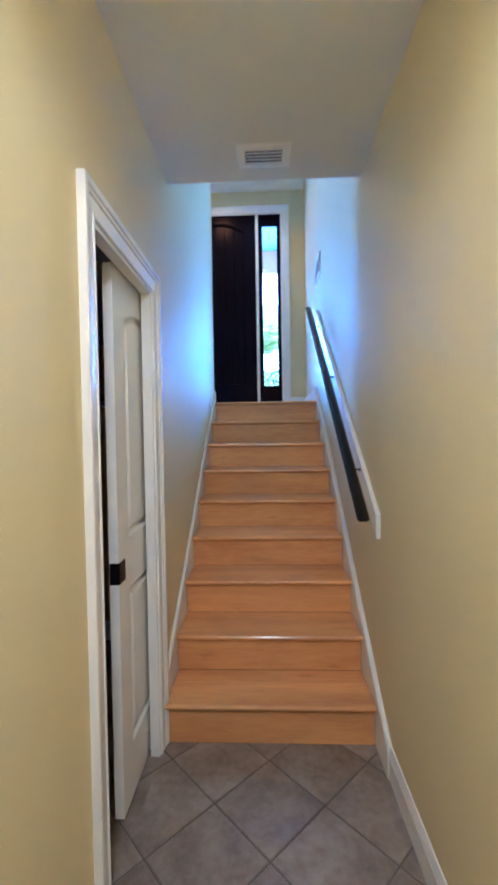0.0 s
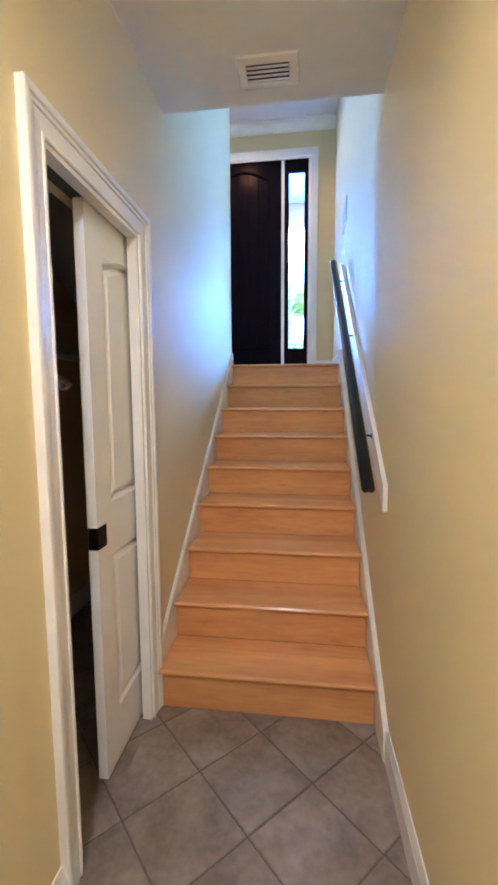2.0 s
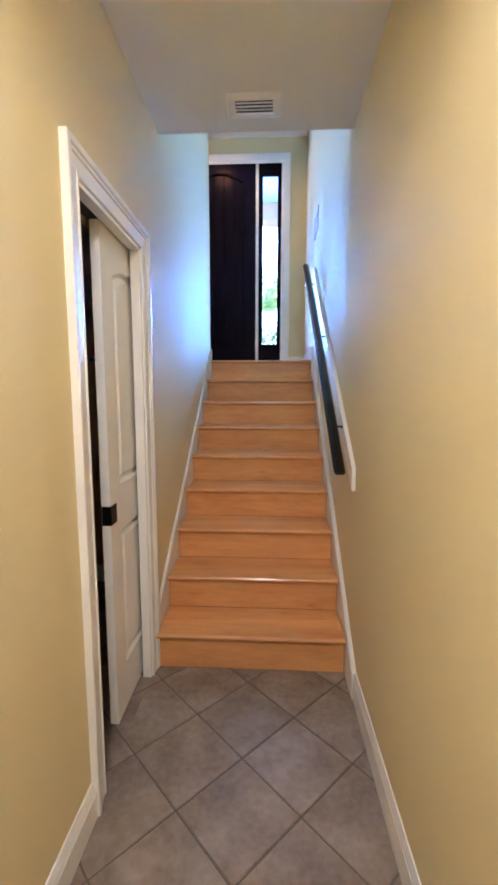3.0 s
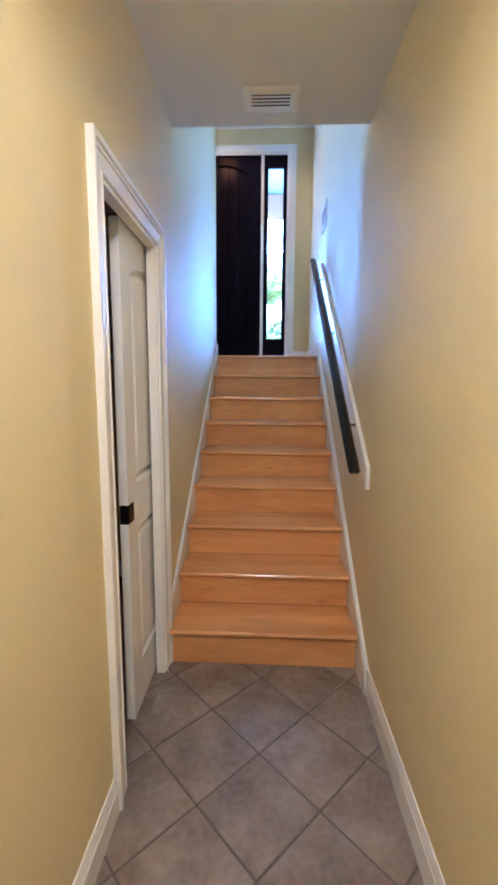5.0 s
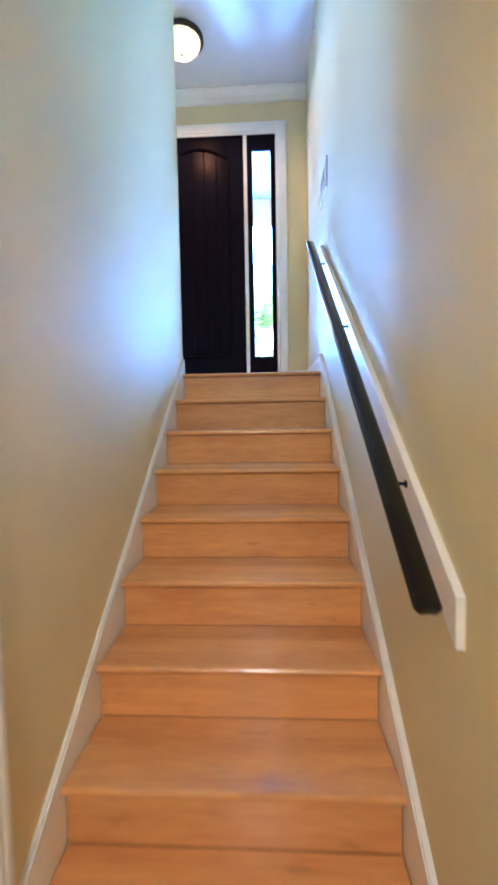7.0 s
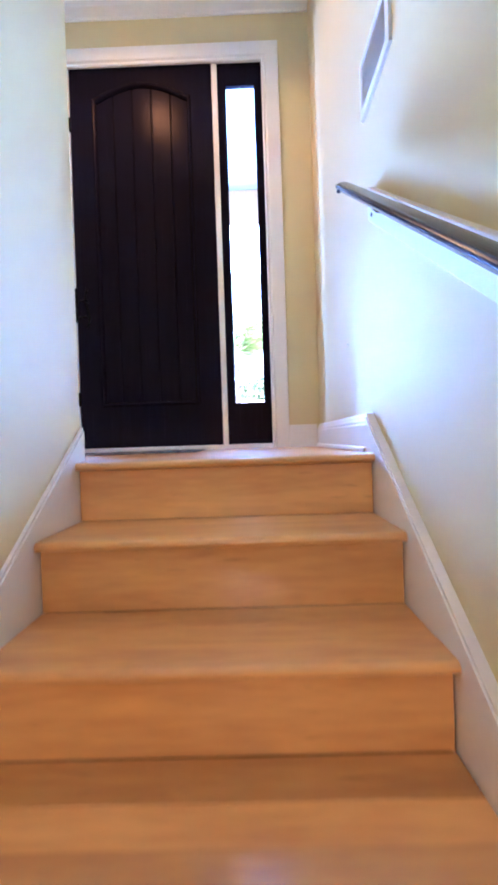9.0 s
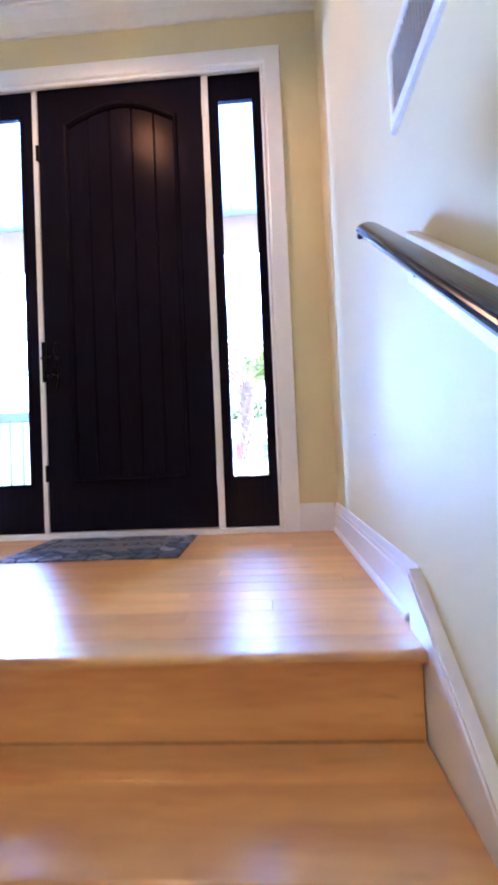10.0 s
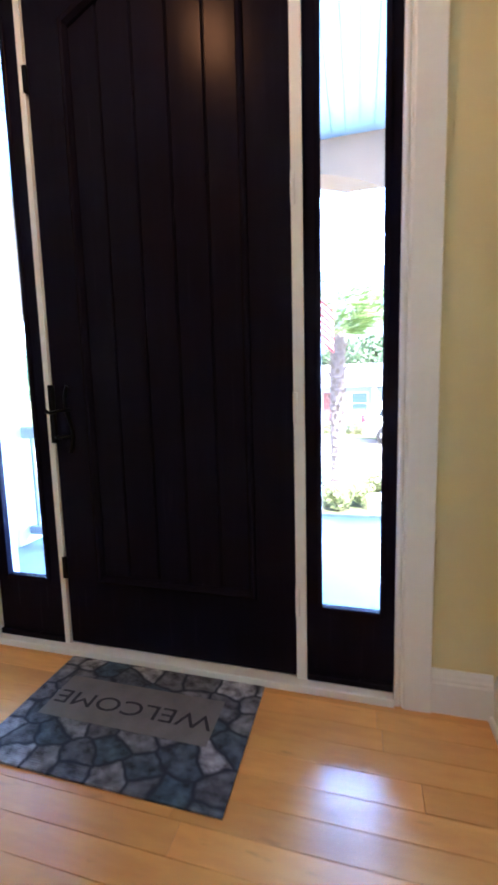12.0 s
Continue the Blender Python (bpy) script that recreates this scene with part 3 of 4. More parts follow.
# multipoint latch plates on the closing edge
for z0, z1 in ((0.27, 0.36), (2.03, 2.12)):
    part("latch_plate", bevel(boxes((-0.012, 0.006, -0.012, -0.001, z0, z1)), 0.002), BLACK, door)
lock = part("lock_plate", bevel(boxes((-0.012, 0.010, -0.014, -0.001, 0.81, 1.03)), 0.002), BLACK, door, "long black edge plate")
spine = [(0.066 + 0.014 * math.sin(math.pi * 2 * u) + 0.004 * u, -0.007, 0.775 + 0.25 * u) for u in [k / 16 for k in range(17)]]
handle = part("handle_plate", tube(spine, 0.0065, 10), BLACK, door, "slim curved black handle plate")
part("lever", tube([(0.074, -0.007, 0.935), (0.074, -0.045, 0.935), (0.060, -0.052, 0.934), (0.030, -0.054, 0.926), (0.008, -0.052, 0.930), (0.010, -0.048, 0.938)], 0.0062, 10), BLACK, handle)
part("thumb_turn", tube([(0.076, -0.007, 0.838), (0.076, -0.034, 0.838), (0.060, -0.040, 0.838), (0.040, -0.040, 0.832), (0.032, -0.038, 0.840)], 0.006, 10), BLACK, handle)
for z0 in (0.22, 0.88, 1.54, 2.2):
    part("hinge", bevel(boxes((W + 0.001, W + 0.016, -0.016, -0.003, z0, z0 + 0.1)), 0.004), WHITE, door)

# frame between door and sidelights
structure("jamb_front_door", boxes(
    (DX0, DX0 + 0.012, END + 0.001, END + 0.13, TOP, DZ1 - 0.012), (DX1 - 0.012, DX1, END + 0.001, END + 0.13, TOP, DZ1 - 0.012),
    (DX0, DX1, END + 0.001, END + 0.13, DZ1 - 0.012, DZ1),
    (-1.039, FD0 - 0.003, END + 0.004, END + 0.13, TOP + 0.03, DZ1 - 0.012), (FD1 + 0.003, -0.063, END + 0.004, END + 0.13, TOP + 0.03, DZ1 - 0.012)), WHITE, "white frame between the door and its sidelights", "door frame")
structure("door_stop", boxes(
    (FD0 - 0.004, FD0 + 0.012, 5.401, 5.42, TOP + 0.05, 4.215), (FD1 - 0.012, FD1 + 0.004, 5.401, 5.42, TOP + 0.05, 4.215),
    (FD0 - 0.004, FD1 + 0.004, 5.401, 5.42, 4.215, DZ1 - 0.012), (FD0 - 0.004, FD1 + 0.004, 5.401, 5.42, TOP + 0.03, TOP + 0.05)), ESPRESSO, "dark stop strip behind the door", "door frame")
structure("door_sill", bevel(boxes((DX0 + 0.013, DX1 - 0.013, END - 0.03, END + 0.13, TOP + 0.001, TOP + 0.03)), 0.004), WHITE, "white door sill", "sill")


def sidelight(x0, x1, g0, g1):
    ob = thing("sidelight", ((x0 + x1) / 2, 5.36, TOP + 0.03), "tall narrow sidelight window in a dark wooden frame", "window", "sidelights beside the front door")
    z0, z1, h0, h1 = TOP + 0.0296, DZ1 - 0.0116, 2.050, 4.072
    ob["kind"] = "structure"
    for name, d in (("bottom_rail", (x0, x1, 5.36, 5.378, z0, h0)), ("top_rail", (x0, x1, 5.36, 5.378, h1, z1)), ("stile", (x0, g0, 5.36, 5.378, h0, h1)), ("stile", (g1, x1, 5.36, 5.378, h0, h1))):
        part(name, inside(ob, boxes(d)), ESPRESSO, ob)
    bead = boxes((g0 - 0.016, g0, 5.351, 5.36, h0 - 0.016, h1 + 0.016), (g1, g1 + 0.016, 5.351, 5.36, h0 - 0.016, h1 + 0.016), (g0, g1, 5.351, 5.36, h0 - 0.016, h0), (g0, g1, 5.351, 5.36, h1, h1 + 0.016))
    part("bead", inside(ob, bevel(bead, 0.002, 1)), ESPRESSO, ob)
    part("shoe", inside(ob, bevel(boxes((x0 + 0.002, x1 - 0.002, 5.342, 5.359, z0, z0 + 0.024)), 0.003, 1)), ESPRESSO, ob)
    pane = part("pane", inside(ob, boxes((g0 - 0.004, g1 + 0.004, 5.370, 5.374, h0 - 0.004, h1 + 0.004))), glass, ob, "clear glass pane")
    pane.visible_shadow = False
    return ob


sidelight(-0.0634, 0.2204, -0.011, 0.174)
sidelight(-1.3604, -1.0386, -1.300, -1.113)

# ---- fixtures ----


def dome_lamp(place, label):
    ob = thing("ceiling_lamp", place, label, "ceiling lamp")
    part("rim", lathe([(0.06, 0.0), (0.165, 0.0), (0.18, -0.012), (0.182, -0.032), (0.172, -0.046), (0.155, -0.046)]), BRONZE, ob, "dark bronze rim")
    part("bowl", lathe([(0.157, -0.044), (0.150, -0.072), (0.125, -0.102), (0.085, -0.124), (0.04, -0.135), (0.01, -0.137)]), GLOW, ob, "glowing frosted glass bowl")
    part("finial", lathe([(0.004, -0.134), (0.009, -0.140), (0.007, -0.150), (0.002, -0.154)], 12), BRONZE, ob)
    return ob


dome_lamp((-0.56, 4.70, HIGHC), "round bronze ceiling lamp with a lit frosted bowl")
dome_lamp((0.0, -0.30, LOWC), "round bronze ceiling lamp lighting the hall")


def ceiling_vent():
    x0, x1, y0, y1, z = -0.12, 0.137, 1.962, 2.138, LOWC
    ob = thing("ceiling_vent", ((x0 + x1) / 2, (y0 + y1) / 2, z), "white metal air vent with slats in the ceiling", "vent")
    bm = bmesh.new()
    loops = []
    for ins, dz in ((0, 0), (0.006, -0.007), (0.034, -0.011), (0.040, -0.010), (0.041, 0.0)):
        loops.append([bm.verts.new(p) for p in ((x0 + ins, y0 + ins, z + dz), (x1 - ins, y0 + ins, z + dz), (x1 - ins, y1 - ins, z + dz), (x0 + ins, y1 - ins, z + dz))])
    for a, b in zip(loops, loops[1:]):
        for k in range(4):
            bm.faces.new((a[k], a[(k + 1) % 4], b[(k + 1) % 4], b[k]))
    part("frame", inside(ob, bm), WHITE, ob)
    # flat dark sheet in place of the shade up inside the duct
    part("backing", inside(ob, boxes((x0 + 0.036, x1 - 0.036, y0 + 0.036, y1 - 0.036, z - 0.002, z - 0.0005))), SHADOW, ob, "dark sheet standing for the shaded duct")
    n = 4
    for k in range(n):
        yc = y0 + 0.041 + (y1 - y0 - 0.082) * (k + 0.5) / n
        bm = moved(bevel(boxes((x0 + 0.042, x1 - 0.042, -0.0082, 0.0082, -0.0008, 0.0008)), 0.0005, 1), Matrix.Translation((0, yc, z - 0.0115)) @ Matrix.Rotation(radians(12), 4, "X"))
        part("slat", inside(ob, bm), WHITE, ob)


def wall_vent():
    y0, y1, z0, z1, x = 3.852, 4.157, 2.905, 3.10, 0.519
    ob = thing("return_air_grille", (x, (y0 + y1) / 2, z0), "white wall grille with thin vertical slats", "vent")
    bm = bmesh.new()
    loops = []
    for ins, d in ((0, 0), (0.003, 0.011), (0.026, 0.013), (0.030, 0.010), (0.030, 0.0)):
        loops.append([bm.verts.new(p) for p in ((x - d, y0 + ins, z0 + ins), (x - d, y1 - ins, z0 + ins), (x - d, y1 - ins, z1 - ins), (x - d, y0 + ins, z1 - ins))])
    for a, b in zip(loops, loops[1:]):
        for k in range(4):
            bm.faces.new((a[k], a[(k + 1) % 4], b[(k + 1) % 4], b[k]))
    part("frame", inside(ob, bm), WHITE, ob)
    # no hole in the wall: its inner shade is this dark sheet
    part("backing", inside(ob, boxes((x - 0.0015, x - 0.0005, y0 + 0.02, y1 - 0.02, z0 + 0.02, z1 - 0.02))), SHADOW, ob, "dark sheet standing for the shaded duct")
    n = 16
    for k in range(n):
        yc = y0 + 0.026 + (y1 - y0 - 0.052) * (k + 0.5) / n
        bm = moved(boxes((-0.0006, 0.0006, -0.006, 0.006, z0 + 0.026, z1 - 0.026)), Matrix.Translation((x - 0.006, yc, 0)) @ Matrix.Rotation(radians(-50), 4, "Z"))
        part("slat", inside(ob, bm), WHITE, ob)
    for yy, zz in ((y1 - 0.011, z0 + 0.05), (y0 + 0.011, z1 - 0.05)):
        part("screw", inside(ob, moved(lathe([(0.004, 0), (0.003, 0.002), (0.001, 0.003)], 8), Matrix.Translation((x - 0.008, yy, zz)) @ Matrix.Rotation(radians(-90), 4, "Y"))), STEEL, ob)


ceiling_vent()
wall_vent()
tagged(part("wall_plug", moved(lathe([(0.005, 0), (0.004, 0.004), (0.001, 0.006)], 10), Matrix.Translation((0.5205, 4.494, 2.212)) @ Matrix.Rotation(radians(-90), 4, "Y")), WHITE), "tiny white plug on the yellow wall", "wall plug")

# ---- door mat ----
mat_thing = thing("door_mat", (-0.59, 5.08, TOP), "grey stone-patterned welcome mat on the landing", "door mat")
part("mat", bevel(boxes((-0.385, 0.385, -0.23, 0.23, 0.0005, 0.007)), 0.002), STONE_PRINT, mat_thing)
panel = part("panel", bevel(boxes((-0.305, 0.275, -0.052, 0.128, 0.0071, 0.0078)), 0.0003, 1), TAUPE, mat_thing, "taupe printed panel")
text = bpy.data.curves.new("lettering", "FONT")
text.body, text.size, text.extrude, text.align_x, text.align_y = "WELCOME", 0.088, 0.0003, "CENTER", "CENTER"
text.materials.append(INK)
letters = new("lettering", text)
letters.parent = panel
letters.matrix_local = Matrix.Translation((-0.014, 0.034, 0.0082)) @ Matrix.Rotation(math.pi, 4, "Z") @ Matrix.Diagonal((1.32, 0.92, 1, 1))
tagged(letters, "dark printed word WELCOME facing the door")

# ---- outdoors ----
GZ = 0.6
structure("ground", boxes((-600, 600, END + 0.14, 1200, 0.0, GZ)), GRASS, "lawn and ground outside", "ground")
structure("driveway", boxes((-14, 14, 13.6, 22.9, GZ + 0.001, GZ + 0.02)), ROAD, "pale sunlit concrete drive and street", "road")
structure("porch_floor", boxes((-4.6, 3.2, END + 0.14, 7.5, GZ, TOP - 0.02)), CONCRETE, "pale blue-grey painted porch floor", "porch")
bm = boxes((-4.6, 3.2, END + 0.14, 7.72, 4.672, 4.76))
for k in range(78):
    box(bm, -4.597 + 0.1 * k, -4.505 + 0.1 * k, END + 0.14, 7.72, 4.66, 4.6715)
structure("ceiling_porch", bm, PORCHCEIL, "pale blue boarded porch ceiling", "ceiling")
ARCH = [(-0.56 + 1.75 * u, 4.46 - 0.89 * u * u) for u in [k / 12 - 1 for k in range(25)]]
structure("porch_beam", outline([(-4.6, 4.659), (-4.6, 3.57)] + ARCH + [(3.2, 3.57), (3.2, 4.659)], "y", 7.44, 7.70), PEACH, "peach stucco beam with a shallow arch along the porch", "beam")


def porch_column(x, y, half, head):
    ob = thing("porch_column", (x, y, TOP - 0.02), "square white porch column with base and cap", "column", "porch columns")
    part("shaft", bevel(boxes((-half, half, -half, half, 0.16, head - 0.16)), 0.01), COLUMN, ob)
    part("base", bevel(boxes((-half - 0.018, half + 0.018, -half - 0.018, half + 0.018, 0, 0.16)), 0.012), COLUMN, ob)
    part("cap", bevel(boxes((-half - 0.018, half + 0.018, -half - 0.018, half + 0.018, head - 0.16, head - 0.001)), 0.012), COLUMN, ob)


porch_column(-2.30, 6.42, 0.10, 2.945)
porch_column(-2.55, 7.57, 0.13, 1.855)
porch_column(1.45, 7.57, 0.13, 1.855)
railing = thing("porch_railing", (-2.18, 6.42, TOP - 0.02), "grey painted porch railing with thin balusters", "railing")
part("top_rail", bevel(boxes((0, 0.62, -0.035, 0.035, 0.76, 0.845)), 0.012), RAILGREY, railing)
part("bottom_rail", bevel(boxes((0, 0.62, -0.025, 0.025, 0.07, 0.13)), 0.008), RAILGREY, railing)
part("post", bevel(boxes((0.57, 0.63, -0.03, 0.03, 0, 0.76)), 0.004), RAILGREY, railing)
first = part("baluster", boxes((-0.009, 0.009, -0.009, 0.009, 0.13, 0.76)), RAILGREY, railing)
first.location = (0.06, 0, 0)
for k in range(1, 5):
    ob = new("baluster", first.data)
    ob.parent = railing
    ob.location = (0.06 + 0.105 * k, 0, 0)


def blade(bm, root, tip, width, up=Vector((0, 0, 1))):
    root, tip = Vector(root), Vector(tip)
    side = (tip - root).cross(up)
    side = side.normalized() * width if side.length > 1e-6 else Vector((width, 0, 0))
    midp = root.lerp(tip, 0.4)
    v = [bm.verts.new(p) for p in (root, midp + side, tip, midp - side)]
    bm.faces.new(v)


def palm(place):
    rr = random.Random(8)
    ob = thing("palm_tree", place, "short palm tree with rough trunk and green fronds", "palm tree")
    prof = [(0.20, 0), (0.16, 0.25)]
    z = 0.25
    while z < 3.0:
        prof += [(0.128 + 0.02 * (z / 3) + rr.uniform(0, 0.012), z), (0.134 + 0.02 * (z / 3) + rr.uniform(0, 0.02), z + 0.05)]
        z += rr.uniform(0.07, 0.12)
    prof += [(0.19, 3.12), (0.10, 3.35)]
    trunk = lathe(prof, 14)
    for f in trunk.faces:
        f.smooth = False
    part("trunk", trunk, BARK, ob, "rough ringed bark")
    boots = bmesh.new()
    for k in range(120):
        a, zz = k * 2.4, 0.5 + k * 0.022
        d = Vector((math.cos(a), math.sin(a), 0))
        blade(boots, d * 0.13 + Vector((0, 0, zz)), d * (0.17 + 0.0012 * k) + Vector((0, 0, zz + 0.16)), 0.045)
    part("leaf_boots", boots, BARK, ob)
    for k in range(34):
        bm = bmesh.new()
        a, lift = k * 2.39996, 0.50 + 1.0 * (1 - k / 34)
        d = Vector((math.cos(a), math.sin(a), 0))
        side = Vector((-d.y, d.x, 0))
        base, n, length = Vector((0, 0, 3.2)), 22, rr.uniform(1.3, 1.65)
        old = None
        for q in range(n + 1):
            u = q / n
            p = base + d * (length * u * math.cos(lift * 0.75)) + Vector((0, 0, length * (u * math.sin(lift) - 0.20 * u * u)))
            if old is not None:
                blade(bm, old, p + (p - old) * 0.2, 0.016)
                if q > 3:
                    ln = 0.34 * math.sin(math.pi * min(1, 0.15 + 0.85 * u)) + 0.08
                    for sg in (1, -1):
                        blade(bm, p, p + side * sg * ln + d * ln * 1.3 + Vector((0, 0, rr.uniform(-0.12, 0.14))), 0.019, Vector((rr.gauss(0, 1), rr.gauss(0, 1), rr.gauss(0, 1))))
            old = p
        part("frond", bm, FROND, ob)
    return ob


palm((-0.345, 13.0, GZ))


def leaf_cloud(rr, n, size, spread, squash=0.8):
    """Many small leaves scattered through a lumpy crown."""
    verts, faces = [], []
    lumps = [(Vector((rr.uniform(-1, 1), rr.uniform(-1, 1), rr.uniform(-0.6, 0.9) * squash)) * spread * 0.55, rr.uniform(0.35, 0.6) * spread) for _ in range(9)]
    for _ in range(n):
        c, r = rr.choice(lumps)
        d = Vector((rr.gauss(0, 1), rr.gauss(0, 1), rr.gauss(0, 1))).normalized()
        p = c + d * r * rr.uniform(0.75, 1.05)
        u = Vector((rr.gauss(0, 1), rr.gauss(0, 1), rr.gauss(0, 1))).normalized() * size * rr.uniform(0.6, 1.3)
        w = u.cross(d)
        w = w.normalized() * size * 0.5 if w.length > 1e-6 else Vector((size, 0, 0))
        k = len(verts)
        verts += [p - u, p + w, p + u, p - w]
        faces.append((k, k + 1, k + 2, k + 3))
    me = bpy.data.meshes.new("leaves")
    me.from_pydata([tuple(v) for v in verts], [], faces)
    return me


def shrub(place, r, seed, mat=None, label="low green garden shrub by the porch"):
    rr = random.Random(seed)
    ob = thing("shrub", place, label, "shrub", "garden shrubs")
    me = leaf_cloud(rr, 900, 0.05 * r / 0.4, r)
    me.materials.append(mat or LEAF)
    cl = new("leaves", me)
    cl.parent = ob
    cl.location = (0, 0, r * 0.75)
    stems = bmesh.new()
    for k in range(5):
        a = k * 1.26
        blade(stems, (0, 0, 0), (0.5 * r * math.cos(a), 0.5 * r * math.sin(a), r), 0.015)
    part("stems", stems, BARK, ob)


for k, (x, y, r) in enumerate(((-0.75, 11.9, 0.34), (-0.28, 11.6, 0.30), (0.12, 11.9, 0.28), (0.42, 12.3, 0.42), (-1.3, 11.8, 0.4))):
    shrub((x, y, GZ), r, 20 + k)

pot = thing("planter_pot", (0.40, 10.9, GZ), "white tapered planter pot", "planter")
part("pot", lathe([(0.10, 0), (0.13, 0.02), (0.17, 0.40), (0.185, 0.41), (0.185, 0.46), (0.16, 0.46), (0.155, 0.40)], 20), COLUMN, pot)
part("soil", lathe([(0.05, 0.395), (0.15, 0.40), (0.05, 0.405)], 16), BARK, pot)

flag = thing("flag_and_pole", (-0.92, 10.5, GZ), "striped red and white flag hanging from a thin pole", "flag")
part("pole", lathe([(0.03, 0), (0.022, 1.5), (0.018, 4.1), (0.03, 4.14), (0.005, 4.18)], 12), COLUMN, flag)
for k in range(13):
    bm = bmesh.new()
    n, vs = 12, []
    for q in range(n + 1):
        u = q / n
        for w in (k / 13, (k + 1) / 13):
            vs.append(bm.verts.new((0.02 + 0.62 * u, 0.06 * math.sin(7 * u + 2 * w), 3.70 - 0.62 * w - 0.34 * u * u)))
    for q in range(n):
        bm.faces.new((vs[2 * q], vs[2 * q + 2], vs[2 * q + 3], vs[2 * q + 1]))
    st = part("stripe", bm, RED if k % 2 == 0 else CLOTH, flag)
    sol = st.modifiers.new("thick", "SOLIDIFY")
    sol.thickness = 0.003
bm = bmesh.new()
vs = []
for q in range(6):
    u = 0.4 * q / 5
    for w in (0, 7 / 13):
        vs.append(bm.verts.new((0.02 + 0.62 * u, 0.06 * math.sin(7 * u + 2 * w) - 0.008, 3.70 - 0.62 * w - 0.34 * u * u)))
for q in range(5):
    bm.faces.new((vs[2 * q], vs[2 * q + 2], vs[2 * q + 3], vs[2 * q + 1]))
part("canton", bm, BLUE, flag, "navy corner field")


def car(place, turn, label):
    ob = thing("parked_car", place, label, "car", "parked cars")
    ob.rotation_euler = (0, 0, radians(turn))
    side = [(-2.3, 0.35), (2.3, 0.35), (2.35, 0.75), (2.2, 0.98), (1.2, 1.08), (0.55, 1.62), (-1.55, 1.68), (-2.2, 1.10), (-2.35, 0.85)]
    part("body", bevel(outline(side, "y", -0.92, 0.92), 0.09, 3), CARPAINT, ob)
    for y in (-0.925, 0.925):
        part("side_window", bevel(outline([(-1.75, 1.12), (1.0, 1.12), (0.5, 1.55), (-1.5, 1.58)], "y", y - 0.01, y + 0.01), 0.008, 1), DARKGLASS, ob)
    for x in (-1.45, 1.45):
        for y in (-0.86, 0.86):
            w = part("wheel", moved(lathe([(0.18, -0.11), (0.34, -0.11), (0.36, -0.06), (0.36, 0.06), (0.34, 0.11), (0.18, 0.11)], 24), Matrix.Translation((x, y, 0.36)) @ Matrix.Rotation(radians(90), 4, "X")), RUBBER, ob)
            part("rim", moved(lathe([(0.02, -0.115), (0.21, -0.112), (0.21, 0.112), (0.02, 0.115)], 20), Matrix.Translation((x, y, 0.36)) @ Matrix.Rotation(radians(90), 4, "X")), STEEL, w)
    for y in (-0.78, 0.78):
        part("tail_light", bevel(boxes((-2.38, -2.2, y - 0.14, y + 0.14, 0.88, 1.05)), 0.02), RED, ob)


car((2.55, 22.0, GZ + 0.02), 0, "white parked car on the street")
car((-2.9, 20.0, GZ + 0.02), 90, "white parked car on the drive")

# house across the street
house = thing("house", (0.5, 27.0, GZ), "pale blue single-storey house with a low hipped roof", "house")
part("wall", boxes((-7, 6, 0, 7, 0, 2.55)), SIDING, house)
bm = bmesh.new()
v = [bm.verts.new(p) for p in ((-7.6, -0.6, 2.5), (6.6, -0.6, 2.5), (6.6, 7.6, 2.5), (-7.6, 7.6, 2.5), (-3.4, 3.5, 3.8), (2.4, 3.5, 3.8))]
for f in ((0, 1, 5, 4), (1, 2, 5), (2, 3, 4, 5), (3, 0, 4), (3, 2, 1, 0)):
    bm.faces.new([v[k] for k in f])
part("roof", bm, SHINGLE, house)
part("fascia", boxes((-7.6, 6.6, -0.64, -0.6, 2.38, 2.52)), COLUMN, house)
part("door", boxes((-2.3, -1.35, -0.05, 0.0, 0.05, 2.1)), BRICK, house, "dull red entrance door")
for x in (-5.0, -0.85, 0.95, 3.6):
    w = part("window", boxes((x, x + 0.9, -0.04, 0.0, 0.9, 2.1)), COLUMN, house)
    part("pane", boxes((x + 0.07, x + 0.83, -0.055, -0.04, 0.97, 1.47)), HOUSEGLASS, w)
    part("pane", boxes((x + 0.07, x + 0.83, -0.055, -0.04, 1.53, 2.03)), HOUSEGLASS, w)
for x in (-2.6, 0.35, 2.2):
    part("porch_post", boxes((x - 0.1, x + 0.1, -0.55, -0.35, 0, 2.4)), COLUMN, house)
hedge = thing("hedge", (0.5, 25.4, GZ), "low trimmed green hedge before the house", "hedge")
rr = random.Random(5)
verts, faces = [], []
for _ in range(5000):
    p = Vector((rr.uniform(-6, 5), rr.uniform(-0.35, 0.35), rr.uniform(0.0, 0.62)))
    u, w = Vector((rr.gauss(0, 1), rr.gauss(0, 1), rr.gauss(0, 1))).normalized() * 0.08, Vector((rr.gauss(0, 1), rr.gauss(0, 1), rr.gauss(0, 1))).normalized() * 0.05
    k = len(verts)
    verts += [tuple(p - u), tuple(p + w), tuple(p + u), tuple(p - w)]
    faces.append((k, k + 1, k + 2, k + 3))
me = bpy.data.meshes.new("hedge_leaves")
me.from_pydata(verts, [], faces)
me.materials.append(LEAF)
ob = new("leaves", me)
ob.parent = hedge


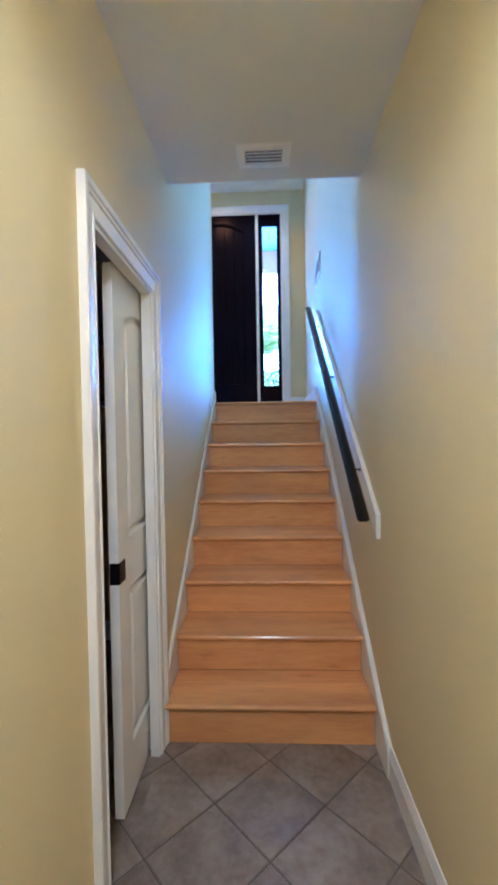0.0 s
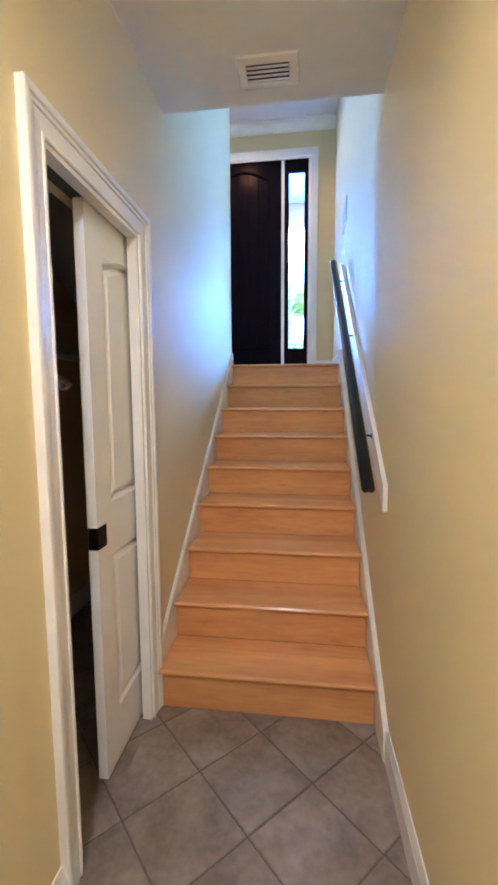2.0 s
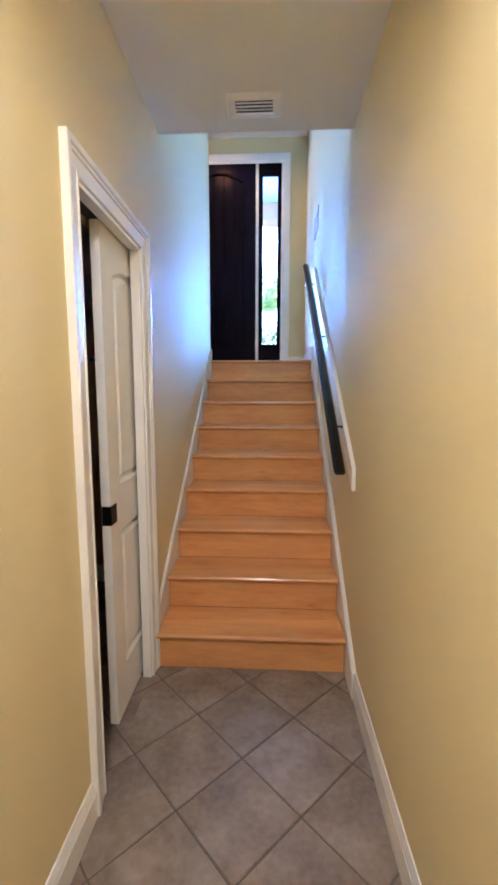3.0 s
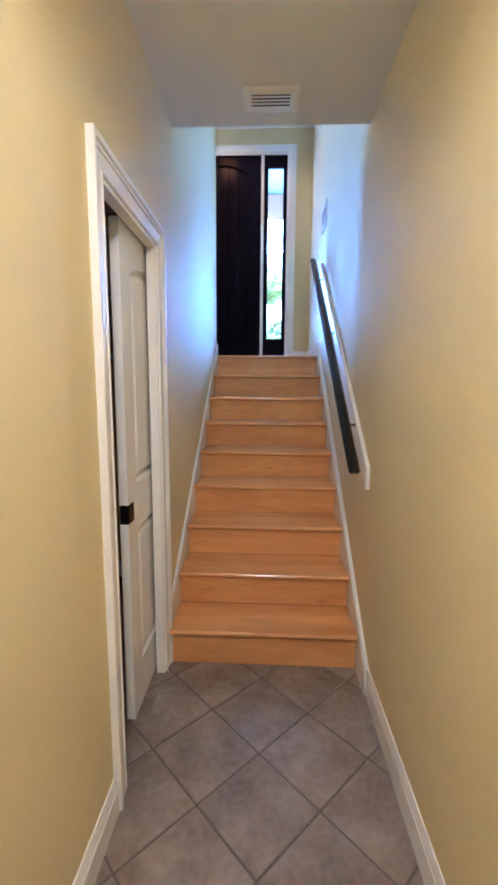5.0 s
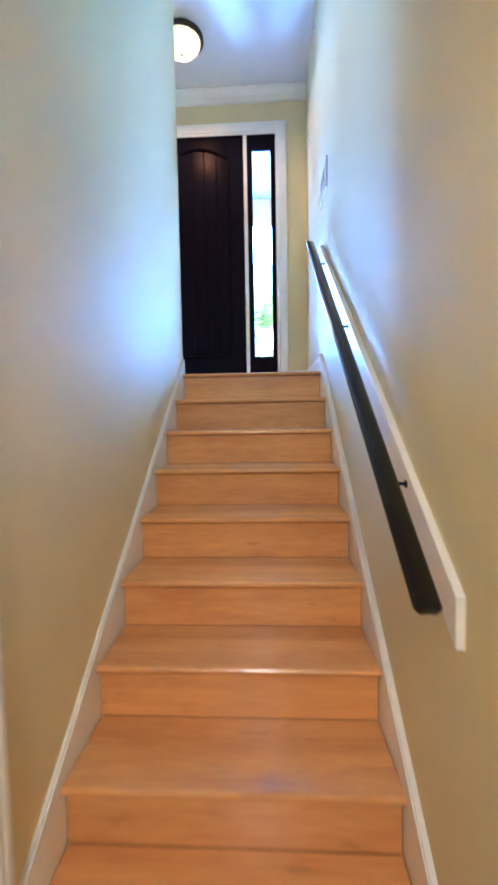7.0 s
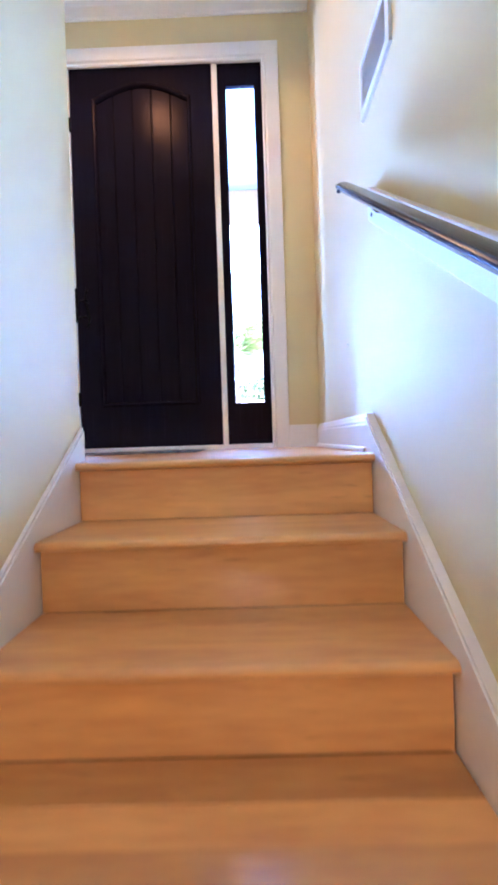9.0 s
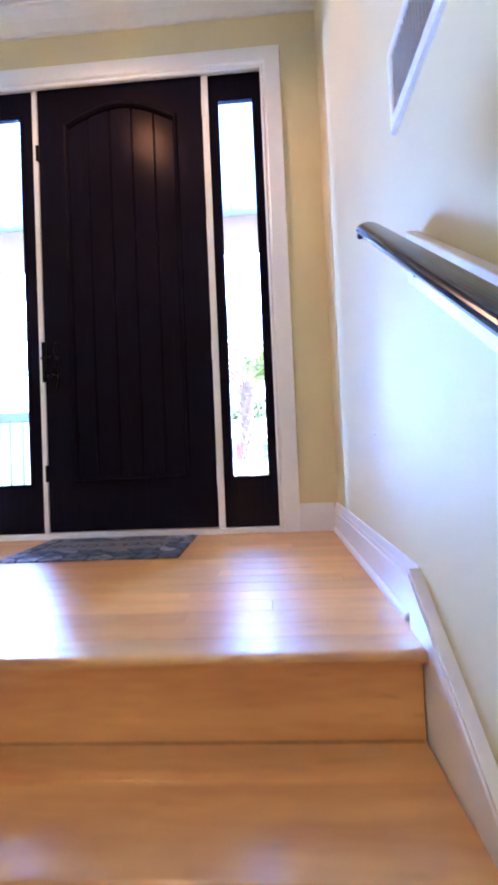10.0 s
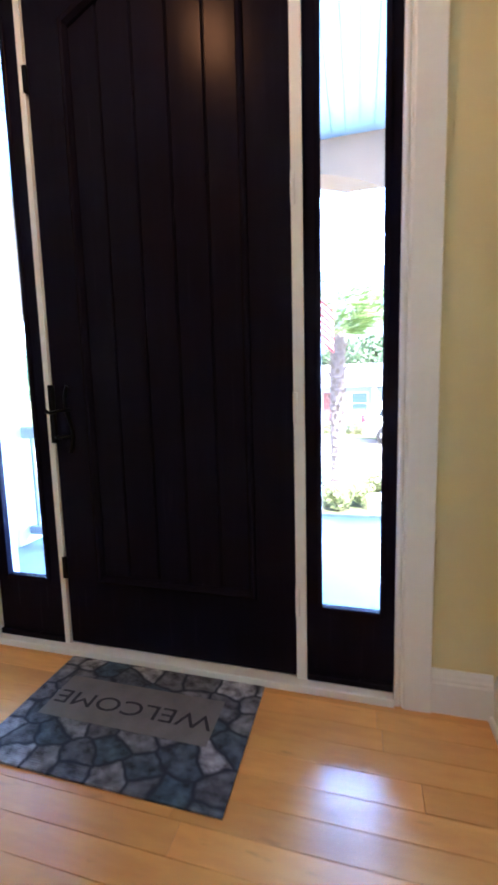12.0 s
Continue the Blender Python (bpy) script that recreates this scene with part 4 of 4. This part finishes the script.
def tree(place, h, r, seed):
    rr = random.Random(seed)
    ob = thing("tree", place, "large leafy green tree behind the house", "tree", "trees behind the house")
    part("trunk", lathe([(0.28, 0), (0.2, h * 0.35), (0.14, h * 0.6), (0.05, h * 0.85)], 10), BARK, ob)
    limbs = bmesh.new()
    for k in range(6):
        a = k * 1.05
        blade(limbs, (0, 0, h * 0.45), (r * 0.6 * math.cos(a), r * 0.6 * math.sin(a), h * 0.8), 0.09)
    part("limbs", limbs, BARK, ob)
    me = leaf_cloud(rr, 3500, 0.20, r, 0.9)
    me.materials.append(TREE)
    cr = new("crown", me)
    cr.parent = ob
    cr.location = (0, 0, h * 0.58)


for k, (x, y, h, r) in enumerate(((-6, 37, 7.5, 3.4), (-2.2, 38, 6.4, 3.2), (1.8, 37, 7.2, 3.4), (5.6, 38, 7.8, 3.6), (9.5, 37, 7, 3.2), (-10.5, 38, 7.4, 3.4), (-20, 36, 8, 3.6), (-25, 30, 7, 3.4), (-16, 34, 7, 3.2))):
    tree((x, y, GZ), h, r, 40 + k)

# ---- floor pieces ----


def clip(poly, x0, x1, y0, y1):
    for axis, lim, sign in ((0, x0, 1), (0, x1, -1), (1, y0, 1), (1, y1, -1)):
        out = []
        for k in range(len(poly)):
            p, q = poly[k], poly[(k + 1) % len(poly)]
            ip, iq = sign * (p[axis] - lim) >= 0, sign * (q[axis] - lim) >= 0
            if ip:
                out.append(p)
            if ip != iq:
                u = (lim - p[axis]) / (q[axis] - p[axis])
                out.append((p[0] + u * (q[0] - p[0]), p[1] + u * (q[1] - p[1])))
        poly = out
        if len(poly) < 3:
            return []
    return poly


HALF = 0.2175
for i in range(-8, 4):
    for j in range(-23, 5):
        if (i + j) % 2 == 0:
            continue
        cx, cy, r = -0.006 + HALF * i, 1.398 + HALF * j, HALF - 0.0054
        for x0, x1, y0, y1 in ((WL, WR, BACK, NOSE + 0.03), (-0.64, WL, OPEN0, OPEN1), (CX, -0.64, CY0, 2.0)):
            poly = clip([(cx - r, cy), (cx, cy - r), (cx + r, cy), (cx, cy + r)], x0, x1, y0, y1)
            if len(poly) > 2:
                bm = bmesh.new()
                lo = [bm.verts.new((x - cx, y - cy, -0.006)) for x, y in poly]
                mi = [bm.verts.new((x - cx, y - cy, -0.0018)) for x, y in poly]
                hi = [bm.verts.new(((x - cx) * 0.985, (y - cy) * 0.985, 0.0)) for x, y in poly]
                for a, b in ((lo, mi), (mi, hi)):
                    for k in range(len(poly)):
                        q = (k + 1) % len(poly)
                        bm.faces.new((a[k], a[q], b[q], b[k]))
                bm.faces.new(hi)
                ob = part("tile", bm, TILE, floor_lower)
                ob.location = (cx, cy, 0)

PW = 0.0782
row, y = 0, STAIR_END + 0.001
rnd = random.Random(4)
while y < END - 0.005:
    y1 = min(y + PW, END)
    x = -3.1 + rnd.uniform(-0.8, 0)
    while x < WR:
        x1 = x + rnd.uniform(0.7, 1.8)
        a, b = max(x, -3.1), min(x1, WR)
        if b - a > 0.01:
            bm = bevel(boxes((0.0003, b - a - 0.0003, 0.0003, y1 - y - 0.0003, -0.016, 0.0)), 0.0006, 1)
            ob = part("plank", bm, PLANK, floor_upper)
            ob.location = (a, y, TOP)
        x = x1
    y += PW
